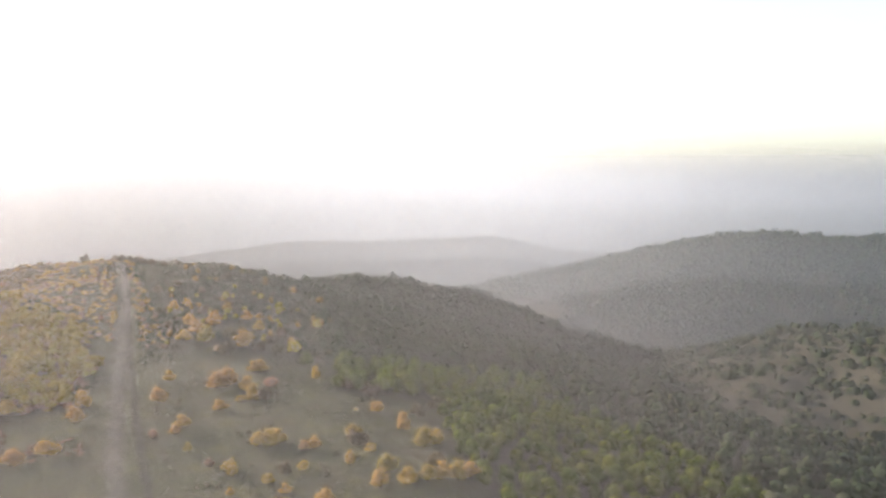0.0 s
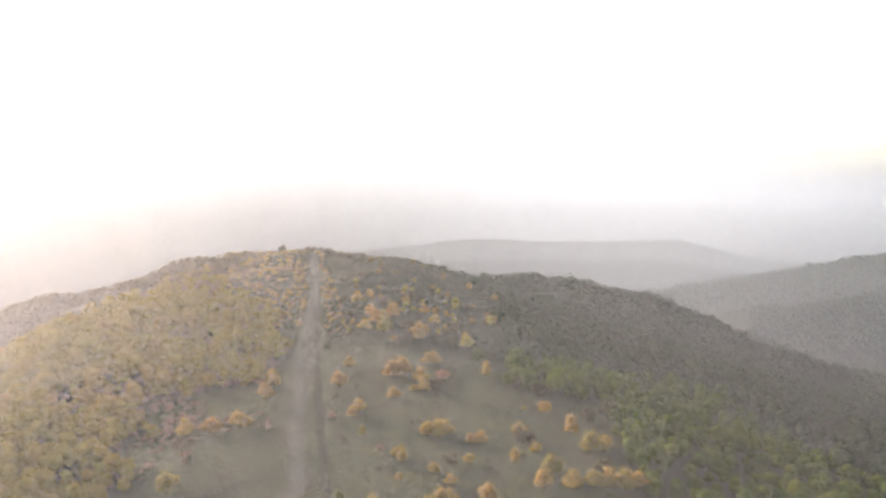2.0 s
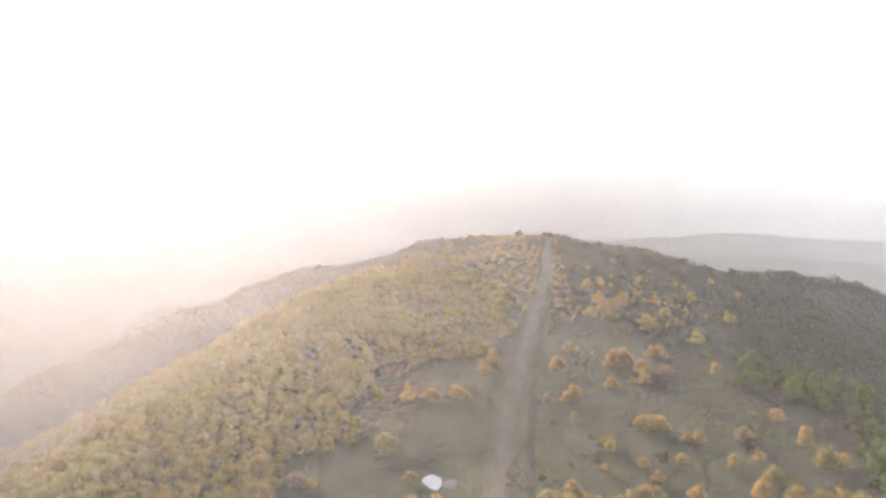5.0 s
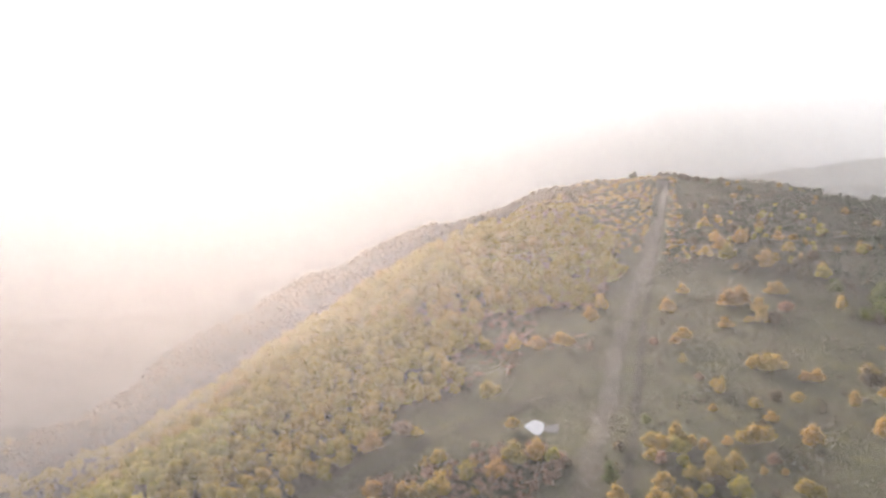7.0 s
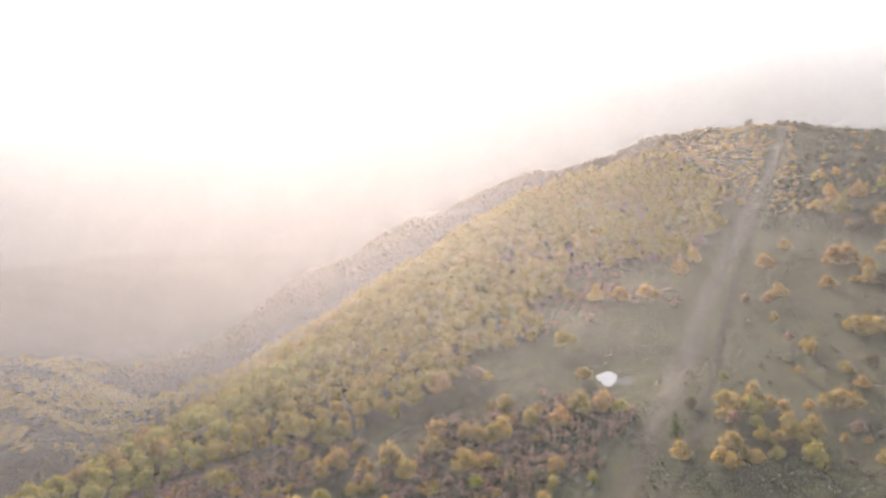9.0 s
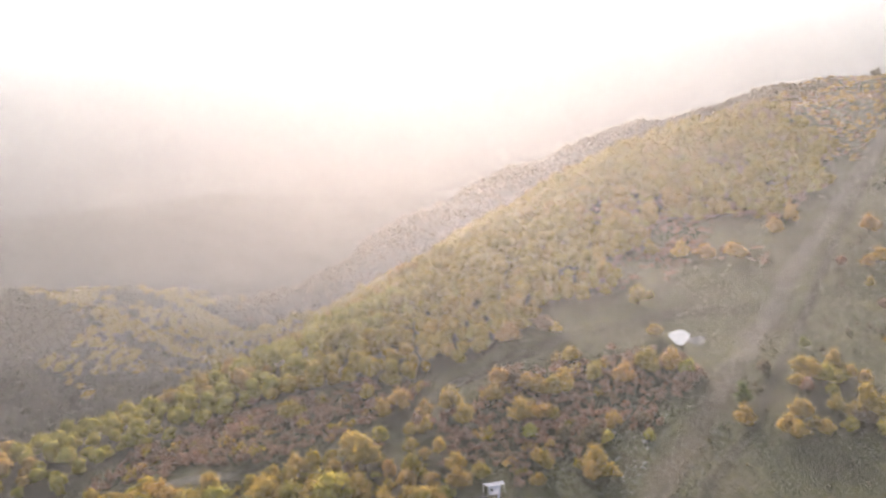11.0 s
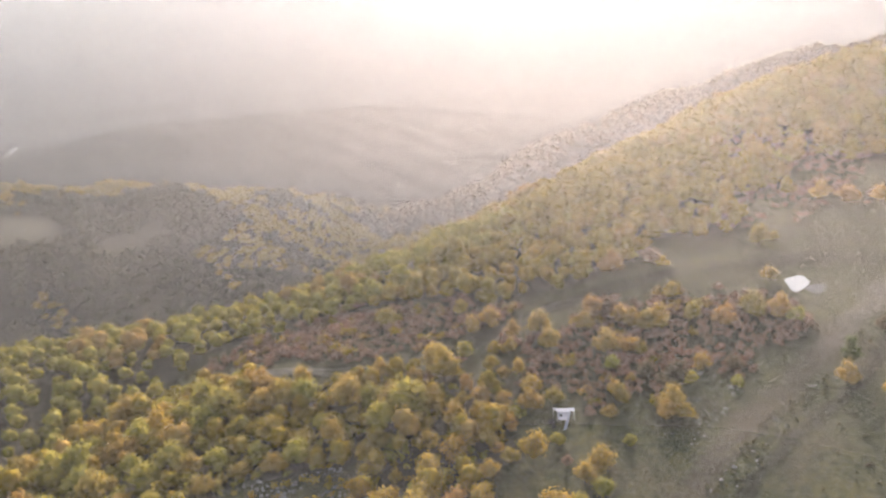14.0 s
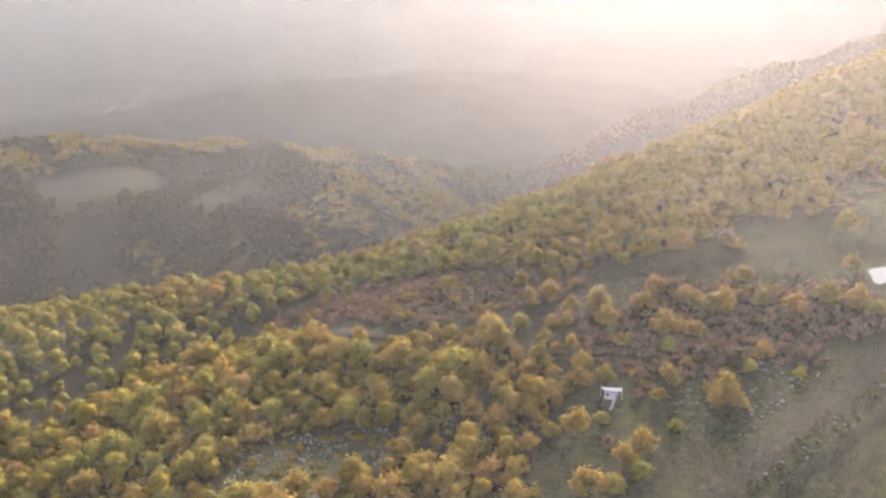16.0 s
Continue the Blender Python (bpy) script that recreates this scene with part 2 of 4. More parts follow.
HILL_WEST = ((-300, -120, -66), (-305, 40, -76), (-312, 100, -92), (-330, 160, -115), (-345, 205, -134), (-335, 245, -152), (-310, 290, -176))
HILL_EAST = ((492, 684, -110), (553, 635, -81), (617, 571, -62), (638, 550, -50), (671, 505, -52), (720, 440, -50), (800, 300, -40))
SPUR_NEAR_EAST = ((262, 262, -95), (290, 230, -75), (310, 205, -61), (340, 150, -46), (380, 40, -40))
RANGE_NORTH = ((160, 1290, -128), (348, 1250, -102), (553, 1171, -99), (638, 1126, -91), (759, 1047, -114), (900, 940, -125))
HILL_FAR_WEST = ((-900, -100, -200), (-872, 130, -190), (-835, 294, -190), (-801, 382, -180), (-681, 578, -187), (-592, 674, -206), (-500, 760, -232))


POND = (-17.4, 119.2, -53.0)


def land(x, y):
    """Height of the ground at x, y."""
    x, y = np.asarray(x, float), np.asarray(y, float)
    plain = -238 + 118 / (1 + np.exp(-(x - 0.25 * y - 250) / 220.0)) + 3 * swell(x, y, 900, 3)
    k = 5.0
    parts = (plain,
             ridge(x, y, MAIN_WEST, 0.10, 0.13, 14, 62), ridge(x, y, MAIN_EAST, 0.6, 0.17, 14, 100, 0.12),
             ridge(x, y, SPUR_EAST, 0.6, 0.24, 16, 60, 0.12),
             ridge(x, y, SHOULDER, 0.62, 0.16, 14, 40), ridge(x, y, SHOULDER_EDGE, 0.62, 0.1, 14, 40), ridge(x, y, RIB_INNER, 0.5, 0.55, 14, 30),
             ridge(x, y, RIB_OUTER, 0.5, 0.5, 16, 30), ridge(x, y, HILL_WEST, 0.4, 0.16, 30, 70),
             ridge(x, y, HILL_EAST, 0.3, 0.26, 40, 900), ridge(x, y, SPUR_NEAR_EAST, 0.4, 0.3, 20, 80),
             ridge(x, y, RANGE_NORTH, 0.3, 0.3, 50, 600), ridge(x, y, HILL_FAR_WEST, 0.3, 0.25, 60, 900))
    top = np.maximum.reduce(parts)
    h = top + k * np.log(sum(np.exp(np.maximum((p - top) / k, -40)) for p in parts))
    far = np.clip((np.hypot(x, y - 100) - 150) / 300, 0, 1)
    h = h - 1.2 + swell(x, y, 46, 5) * (0.5 + 1.3 * far) + swell(x, y, 130, 7) * (0.4 + 3.0 * far - 2.4 * np.clip((np.hypot(x, y) - 500) / 250, 0, 1)) + swell(x, y, 13, 9) * 0.12
    near = np.clip(1.6 - np.hypot(x - POND[0], (y - POND[1]) * 0.75) / 4.5, 0, 1)
    return h + (POND[2] - h) * near * near * (3 - 2 * near)


# ---- where woods, scrub and open grass lie ---------------------------------
def inside(x, y, poly):
    x, y = np.asarray(x, float), np.asarray(y, float)
    hit = np.zeros(x.shape, bool)
    for (ax, ay), (bx, by) in zip(poly, poly[1:] + poly[:1]):
        if ay != by:
            hit ^= ((ay > y) != (by > y)) & (x < (bx - ax) * (y - ay) / (by - ay) + ax)
    return hit


def near_line(x, y, line):
    d = np.full(np.shape(x), 1e9)
    for (ax, ay), (bx, by) in zip(line, line[1:]):
        ux, uy = bx - ax, by - ay
        s = np.clip(((x - ax) * ux + (y - ay) * uy) / (ux * ux + uy * uy), 0, 1)
        d = np.minimum(d, np.hypot(x - ax - s * ux, y - ay - s * uy))
    return d


LANE_WEST = [(-11, -40), (-10, 30), (-9, 68), (-9, 88), (-7.5, 102), (-7, 116), (-6, 133), (-5, 148), (-3, 166), (-1, 193), (2, 221), (6, 263), (9, 308), (11, 340)]
LANE_EAST = [(-7, -40), (-6, 30), (-5, 72), (-4.4, 84), (-2.6, 94), (-1.4, 112), (-0.8, 134), (0, 154), (1.2, 177), (3.2, 208), (5.4, 237), (8.6, 280), (11.5, 330)]
ROAD = [(-7, 133.5), (-17, 130), (-23, 124.6), (-30, 118.4), (-35.5, 111.5), (-39.4, 105), (-42.5, 100), (-45, 95), (-46.6, 88), (-50, 78.5), (-54, 71.4), (-59, 66.4), (-67, 63.6), (-83, 60), (-89, 56)]
NEAR_WOOD = [(-60, -30), (-91, 17), (-87, 26), (-96, 40), (-92, 52), (-77, 59), (-64, 61), (-54, 70), (-46, 74), (-39, 74), (-31, 73), (-27, 66), (-28, 61), (-23, 56), (-24, 30), (-30, -30)]
ROCKY = [(-54, 36), (-53, 45), (-44, 54), (-39, 53), (-39, 41), (-47, 31)]
BAND = [(-91, 17), (-125, -40), (-400, -60), (-400, 300), (-180, 330), (-62, 262), (-46, 128), (-44, 106), (-54, 94), (-73, 86), (-92, 69), (-93, 58), (-90, 47), (-92, 38), (-86, 26)]
FLANK = [(-46, 105), (-43, 112), (-42, 123), (-39, 134), (-38, 143), (-38, 159), (-35, 173), (-30, 179), (-18, 180), (-9, 190), (-5, 210), (-4, 225), (-13, 247), (-28, 285), (-30, 345), (-60, 420), (-400, 420), (-400, 105)]
SHRUBS = [(-92, 58), (-91, 67), (-83, 81), (-65, 88), (-50, 93), (-46, 92), (-44, 85), (-46, 75), (-61, 66)]
SHRUBS_UPPER = [(-42, 98), (-30, 108), (-21, 114), (-13, 113), (-11, 106), (-16, 92), (-21, 81), (-28, 76), (-38, 80)]
SCRUB_EAST = [(12, 205), (13, 257), (20, 325), (60, 375), (85, 333), (52, 192), (35, 203), (21, 212)]
BELT = [(46, 171), (52, 190), (72, 197), (100, 199), (152, 195), (230, 158), (190, 90), (110, 30), (62, 30), (52, 100), (55, 120), (61, 143), (69, 168)]
EAST_WOOD = [(52, 188), (62, 230), (80, 300), (75, 350), (60, 430), (120, 520), (480, 520), (480, -60), (120, -60), (110, 30), (190, 90), (230, 158), (152, 195), (72, 197)]
FIELD = [(-253, 53), (-276, 58), (-270, 97), (-250, 97), (-238, 75), (-233, 57)]
SUNLIT = [(-240, 147), (-262, 185), (-291, 220), (-321, 280), (-262, 235), (-225, 225), (-205, 185), (-231, 189), (-222, 163), (-224, 149), (-224, 135), (-228, 128)]
FIELD_STEEP = [(-232, 62), (-225, 71), (-209, 63), (-204, 57), (-212, 47), (-226, 54)]
FIELD_SMALL = [(-240, 98), (-266, 138), (-251, 134), (-234, 103)]


def open_strip(x, y):
    return (near_line(x, y, LANE_WEST) < 4.0) | (near_line(x, y, LANE_EAST) < 3.0) | (near_line(x, y, ROAD) < 2.6) | (np.hypot(x - POND[0] - 1.5, y - POND[1]) < 6.5)


def lane_gap(x, y):
    return np.minimum(near_line(x, y, LANE_WEST), near_line(x, y, LANE_EAST))


def gold_share(x, y):
    u, v = x + 4 * swell(x, y, 22, 91) + 1.6 * swell(x, y, 8, 92), y + 4 * swell(x, y, 20, 93) + 1.6 * swell(x, y, 7, 94)
    wood = inside(x, y, NEAR_WOOD) | inside(x, y, BAND) | (inside(u, v, FLANK) & ((y < 180) | (lane_gap(x, y) > 5.0)))
    bare = inside(x, y, ROCKY) | inside(x, y, FIELD) | inside(x, y, FIELD_SMALL) | inside(x, y, FIELD_STEEP) | inside(x, y, SHRUBS) | open_strip(x, y) | (np.hypot(x + 27, y - 72) < 5.0)
    return np.where(wood & ~bare, 1.0, 0.0)


def shrubby(x, y):
    u, v = x + 3 * swell(x, y, 13, 71) + 1.2 * swell(x, y, 4, 73), y + 3 * swell(x, y, 12, 72) + 1.2 * swell(x, y, 4.5, 74)
    return inside(u, v, SHRUBS) | inside(u, v, SHRUBS_UPPER)


SUNNY_SPUR = [(306, 232), (330, 205), (360, 160), (430, 60), (430, -20), (370, 60), (322, 180)]


def east_share(x, y):
    return np.where(inside(x, y, EAST_WOOD) & ~inside(x, y, SUNNY_SPUR) & (swell(x, y, 60, 21) < 1.3), 1.0, 0.0)


def landscape():
    """One sheet of ground, fine round the hill and coarse towards the horizon."""
    n = 420
    u = np.linspace(-1, 1, n)
    xs, ys = -20 + 42 * np.sinh(5.45 * u), 120 + 42 * np.sinh(5.45 * u)
    gx, gy = np.meshgrid(xs, ys)
    gz = land(gx, gy)
    co = np.column_stack((gx.ravel(), gy.ravel(), gz.ravel()))
    i = np.arange(n * n).reshape(n, n)
    quads = np.column_stack((i[:-1, :-1].ravel(), i[:-1, 1:].ravel(), i[1:, 1:].ravel(), i[1:, :-1].ravel()))
    me = bpy.data.meshes.new("ground")
    me.from_pydata(co.tolist(), [], quads.tolist())
    me.polygons.foreach_set("use_smooth", np.ones(len(quads), bool))
    me.materials.append(GRASS)
    wood = np.maximum(gold_share(gx, gy), np.maximum(east_share(gx, gy), inside(gx, gy, BELT) * 1.0)) * 0.9
    wood = np.maximum(wood, (shrubby(gx, gy) | inside(gx, gy, SCRUB_EAST) | inside(gx, gy, SUNNY_SPUR)) * 0.45)
    wood = np.maximum(wood, (inside(gx, gy, FIELD) | inside(gx, gy, FIELD_SMALL) | inside(gx, gy, FIELD_STEEP)) * 0.85)
    wood = np.maximum(wood, np.clip((np.hypot(gx, gy) - 380) / 100, 0, 0.95))
    me.attributes.new("litter", "FLOAT", "POINT").data.foreach_set("value", wood.ravel().astype(np.float32))
    return tagged(new("ground", me), "dry olive-brown grassy hill ground with bare patches", "ground", kind="structure")


landscape()


def bank(radius, bottom, top, rows, steps, width):
    """A curved bank of mist as level strips; width(z) is the share of each row that its strip fills."""
    bs = np.radians(np.linspace(-95, 122, steps + 1))
    x, y = 3 - np.sin(bs) * radius, 8 + np.cos(bs) * radius
    edges = np.linspace(bottom, top, rows + 1)
    mid, half = (edges[1:] + edges[:-1]) / 2, (edges[1] - edges[0]) / 2 * width((edges[1:] + edges[:-1]) / 2)
    if rows > 1:
        mid = mid + np.random.RandomState(rows).uniform(-0.4, 0.4, rows) * (edges[1] - edges[0])
    z = np.stack((mid - half, mid + half), 1)[:, :, None] + np.zeros(steps + 1)
    co = np.stack((np.broadcast_to(x, z.shape), np.broadcast_to(y, z.shape), z), -1).reshape(-1, 3)
    n = np.arange(rows)[:, None] * 2 * (steps + 1) + np.arange(steps)[None, :]
    quads = np.stack((n, n + 1, n + steps + 2, n + steps + 1), -1).reshape(-1, 4)
    me = bpy.data.meshes.new("haze_bank")
    me.from_pydata(co.tolist(), [], quads.tolist())
    me.polygons.foreach_set("use_smooth", np.ones(len(quads), bool))
    return me


def haze():
    """Evening mist: thin wisps with gaps over the hill, closed banks out in the valleys, the far ones with an added
    glow.
    """
    for radius, share, low, top, bottom, rows in ((46, 0.18, 2, 16, -78, 12000), (190, 0.115, -80, -20, -150, 6000), (275, 0.085, -78, -16, -200, 5000), (345, 0.11, -70, -10, -220, 4400)):
        def width(z):
            u = np.clip((z - low) / (top - low), 0, 1)
            v = np.clip((z + 37) / 17, 0, 1) if radius < 60 else 1.0
            return share * (1 - u * u * (3 - 2 * u)) * (0.6 + 0.4 * v)
        me = bank(radius, bottom, top, rows, 6, width)
        me.materials.append(haze_material("thin_mist", 1.0, 900, 1000, *((0.42, 0.68, 0.58) if radius < 60 else (0.32, 0.42, 0.42) if radius < 300 else (0.32, 0.2, 0.4)), 0.0, (0.99, 0.975, 1.01) if radius < 60 else (0.93, 0.985, 1.07)))
        tagged(new("backdrop", me), "thin wisps of pale pinkish mist over the hill", "haze", kind="stuff")
    far = [(1000 * 1.17 ** i, 0.19 + 0.022 * i, 28 + 22 * i) for i in range(10)]
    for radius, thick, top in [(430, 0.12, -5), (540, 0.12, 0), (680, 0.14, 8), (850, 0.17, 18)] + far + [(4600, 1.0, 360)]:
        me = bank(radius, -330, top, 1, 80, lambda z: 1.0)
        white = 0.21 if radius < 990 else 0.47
        # Far banks emit a little light of their own to brighten the horizon.
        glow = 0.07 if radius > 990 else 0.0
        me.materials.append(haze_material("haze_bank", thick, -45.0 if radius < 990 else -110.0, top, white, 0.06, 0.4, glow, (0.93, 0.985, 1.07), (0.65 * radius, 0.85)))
        tagged(new("backdrop", me), "bank of pale pinkish haze in the valley, with added glow far out", "haze", kind="structure")


haze()


def ribbon(name, line, width, mat, label, lift, seed, widths=None):
    """A worn strip laid along a line, with ragged edges, following the ground."""
    rng = np.random.RandomState(seed)
    pts = []
    for (ax, ay), (bx, by) in zip(line, line[1:]):
        n = max(2, int(math.hypot(bx - ax, by - ay) / max(0.8, width / 4)))
        pts += [(ax + (bx - ax) * i / n, ay + (by - ay) * i / n) for i in range(n)]
    p = np.array(pts)
    for _ in range(6):
        p[1:-1] = (p[:-2] + 2 * p[1:-1] + p[2:]) / 4
    d = np.gradient(p, axis=0)
    d /= np.linalg.norm(d, axis=1)[:, None]
    side = np.column_stack((-d[:, 1], d[:, 0]))
    m = 7
    V, F = [], []
    wander = np.convolve(rng.uniform(-1, 1, len(p) + 10), np.ones(6) / 6, "same")[:len(p)]
    for j in range(m):
        o = (j / (m - 1) - 0.5) * width
        edge = 1.0 + (0.35 * rng.uniform(-1, 1, len(p)) if j in (0, m - 1) else 0.0)
        q = p + side * (o * edge + wander * width * 0.25)[:, None]
        z = land(q[:, 0], q[:, 1]) + lift - (0.1 if j in (0, m - 1) else 0.0)
        V.append(np.column_stack((q, z)))
    n = len(p)
    for j in range(m - 1):
        F += [(j * n + i, (j + 1) * n + i, (j + 1) * n + i + 1, j * n + i + 1) for i in range(n - 1)]
    me = bpy.data.meshes.new(name)
    me.from_pydata(np.concatenate(V).tolist(), [], F)
    me.materials.append(mat)
    me.attributes.new("worn", "FLOAT", "POINT").data.foreach_set("value", (np.repeat([0.0, 0.42, 0.75, 0.8, 0.75, 0.42, 0.0], n) * np.tile(np.clip(np.minimum(np.arange(n), n - 1 - np.arange(n)) / 9, 0, 1), m)).astype(np.float32))
    return tagged(new(name, me), label, "track", kind="structure")


def offset(line, by):
    p = np.array(line, float)
    d = np.gradient(p, axis=0)
    d /= np.linalg.norm(d, axis=1)[:, None]
    return [tuple(v) for v in p + np.column_stack((d[:, 1], -d[:, 0])) * by]


ribbon("road", LANE_WEST[:6], 5.2, EARTH, "worn brown earth strip of the hill track", 0.14, 1)
ribbon("road", LANE_WEST[4:], 4.8, RUT, "pale worn earth strip of the hill track", 0.17, 2)
ribbon("road", LANE_EAST, 2.2, DARK_SOIL, "dark earth rut beside the hill track", 0.14, 3)
ribbon("road", offset(ROAD, -0.8), 1.1, DARK_SOIL, "worn rut of the side track", 0.14, 4)
ribbon("road", offset(ROAD, 0.8), 1.1, DARK_SOIL, "worn rut of the side track", 0.14, 5)
ribbon("road", ROAD[6:9], 2.6, PALE, "pale gravel stretch of the side track", 0.18, 6)
ribbon("road", ROAD[11:14], 2.4, PALE, "pale gravel stretch of the side track", 0.18, 7)

# ---- woods -----------------------------------------------------------------
ROUND = {}  # the rounded surface normals of each crown shape


def crown_mesh(name, seed, quads, leaf, mat, height=4.2, spread=2.1, bottom=0.7, lumps=9, core=0.92, ragged=0.18, loose=0.0, flat=0.0):
    """A crown of many leaf sprays set on uneven lumps, with gaps between them."""
    rng = np.random.RandomState(seed)
    verts, faces, normals = [], [], []
    middle = np.array((0, 0, bottom + (height - bottom) * 0.35))
    centres = []
    for i in range(lumps):
        a, r = rng.uniform(0, 6.28), spread * (0.52 + 0.18 * loose) * math.sqrt(rng.uniform(0, 1))
        z = bottom + (height - bottom) * (rng.uniform(0.1, 0.32) + 0.56 * rng.uniform(0, 1) * (1.1 - r / spread))
        centres.append((r * math.cos(a), r * math.sin(a), z, spread * (rng.uniform(0.42, 0.62) - 0.1 * loose)))
    centres.append((spread * rng.uniform(-0.2, 0.2), spread * rng.uniform(-0.2, 0.2), height - spread * 0.55, spread * (0.66 - 0.14 * loose)))
    if core:
        for cx, cy, cz, cr in centres:
            b = len(verts)
            bm = bmesh.new()
            bmesh.ops.create_icosphere(bm, subdivisions=1, radius=cr * core)
            for v in bm.verts:
                k = rng.uniform(0.8, 1.1)
                verts.append((cx + v.co.x * k, cy + v.co.y * k, max(cz + v.co.z * k * 0.85, 0.15)))
                normals.append(tuple((v.co.normalized() * (1 - flat) + Vector((0, 0, flat))).normalized()))
            for fc in bm.faces:
                faces.append(tuple(b + v.index for v in fc.verts))
            bm.free()
    for i in range(quads):
        cx, cy, cz, cr = centres[rng.randint(len(centres))]
        d = rng.normal(size=3)
        d[2] = abs(d[2]) * 0.9 - 0.35
        d /= np.linalg.norm(d)
        p = np.array((cx, cy, cz)) + d * cr * rng.uniform(1 - ragged, 1 + ragged) * np.array((1, 1, 0.95))
        p[2] = max(p[2], 0.25)
        q = d + rng.normal(size=3) * (0.3 + 0.15 * loose)
        q /= np.linalg.norm(q)
        s = np.cross(q, rng.normal(size=3))
        s /= np.linalg.norm(s)
        t = np.cross(q, s)
        w, h = leaf * rng.uniform(0.6, 1.3), leaf * rng.uniform(0.5, 1.1)
        b = len(verts)
        verts += [tuple(p - s * w), tuple(p - t * h * 0.7), tuple(p + s * w * 0.9), tuple(p + t * h)]
        faces.append((b, b + 1, b + 2, b + 3))
        out = p - middle
        r = (0.62 - 0.2 * loose) * d + (0.3 - 0.1 * loose) * out / np.linalg.norm(out) + (0.34 + 0.3 * loose) * q
        r = r / np.linalg.norm(r) * (1 - flat) + np.array((0, 0, flat))
        normals += [tuple(r / np.linalg.norm(r))] * 4
    me = bpy.data.meshes.new(name)
    me.from_pydata([tuple(float(c) for c in v) for v in verts], [], faces)
    me.normals_split_custom_set_from_vertices([tuple(float(c) for c in v) for v in normals])
    ROUND[me.name] = np.array(normals)
    me.materials.append(mat)
    return me


def woods(name, label, mats, spots, seed, shapes, sunk=0.15):
    """Many trees that nobody could count, as one object. spots: rows of x, y, size; sunk: how deep their crowns stand in one another, for a closed canopy."""
    rng = np.random.RandomState(seed)
    kinds = []
    for me in shapes:
        v = np.array([x.co for x in me.vertices])
        kinds.append((v, [tuple(p.vertices) for p in me.polygons], ROUND[me.name]))
    V, N, F, base = [], [], [], 0
    z = land(spots[:, 0], spots[:, 1])
    for (x, y, size), h in zip(spots, z):
        v, f, nm = kinds[rng.randint(len(kinds))]
        a = rng.uniform(0, 6.28)
        c, s = math.cos(a) * size, math.sin(a) * size
        w = np.column_stack((v[:, 0] * c - v[:, 1] * s + x, v[:, 0] * s + v[:, 1] * c + y, v[:, 2] * size * rng.uniform(0.85, 1.15) + h - sunk))
        V.append(w)
        N.append(np.column_stack((nm[:, 0] * c - nm[:, 1] * s, nm[:, 0] * s + nm[:, 1] * c, nm[:, 2] * size)) / size)
        F += [tuple(i + base for i in q) for q in f]
        base += len(w)
    me = bpy.data.meshes.new(name)
    me.from_pydata(np.concatenate(V).tolist(), [], F)
    me.normals_split_custom_set_from_vertices(np.concatenate(N).tolist())
    me.materials.append(mats)
    return tagged(new(name, me), label, "trees", kind="stuff")


def scatter(n, box, seed, keep, gap):
    """Up to n spots in a box, kept by a chance, at least gap apart."""
    rng = np.random.RandomState(seed)
    x0, x1, y0, y1 = box
    out, cells = [], {}
    xs, ys, us = rng.uniform(x0, x1, n), rng.uniform(y0, y1, n), rng.uniform(0, 1, n)
    ok = us < keep(xs, ys)
    for x, y in zip(xs[ok], ys[ok]):
        k = (int(x // gap), int(y // gap))
        if any((x - p) ** 2 + (y - q) ** 2 < gap * gap for i in (-1, 0, 1) for j in (-1, 0, 1) for p, q in cells.get((k[0] + i, k[1] + j), ())):
            continue
        cells.setdefault(k, []).append((x, y))
        out.append((x, y, rng.choice((rng.uniform(0.6, 1.0), rng.uniform(0.8, 1.4)))))
    return np.array(out)


SHADE_SLOPE_W, DEEP_W, GOLD_W, FRESH_W, BARE_W, DULL_W, ORANGE_W, TUFT_W, OLIVE_W = (leaf_material(n, c, False, 0.15 if n in ("shade_slope_foliage", "deep_foliage", "dull_foliage", "bare_twigs") else 0.35) for n, c in (("shade_slope_foliage", SHADE_SLOPE), ("deep_foliage", DEEP), ("golden_foliage", [(0.9 * r, 0.93 * g, 0.6 * b) for r, g, b in GOLD]), ("fresh_foliage", FRESH), ("bare_twigs", BARE), ("dull_foliage", DULL), ("orange_foliage", ORANGE), ("dry_tufts", TUFT), ("olive_foliage", OLIVE)))
mid_shapes = [crown_mesh("mid_crown", 40 + i, 130, 0.27, GOLD_W, height=3.9, bottom=0.25, lumps=5, core=0.92, ragged=0.15) for i in range(5)]
belt_shapes = [crown_mesh("belt_crown", 30 + i, 210, 0.25, FRESH_W, height=3.9, bottom=0.25, lumps=6) for i in range(4)]
far_shapes = [crown_mesh("far_crown", 50 + i, 26, 0.6, GOLD_W, height=3.5, bottom=0.2, lumps=2) for i in range(4)]
hill_shapes = [crown_mesh("hill_crown", 90 + i, 56, 0.45, GOLD_W, height=3.3, lumps=2, core=0.8, ragged=0.3, flat=0.4) for i in range(5)]
low_shapes = [crown_mesh("low_crown", 70 + i, 18, 0.62, GOLD_W, height=2.5, lumps=0, ragged=0.28, flat=0.5) for i in range(5)]
speck_shapes = [crown_mesh("speck_crown", 95 + i, 4, 0.9, GOLD_W, height=3.1, lumps=0, flat=0.6) for i in range(4)]
tuft_shapes = [crown_mesh("tuft", 80 + i, 12, 0.5, GOLD_W, height=1.5, spread=1.0, bottom=0.1, lumps=2, core=0) for i in range(4)]
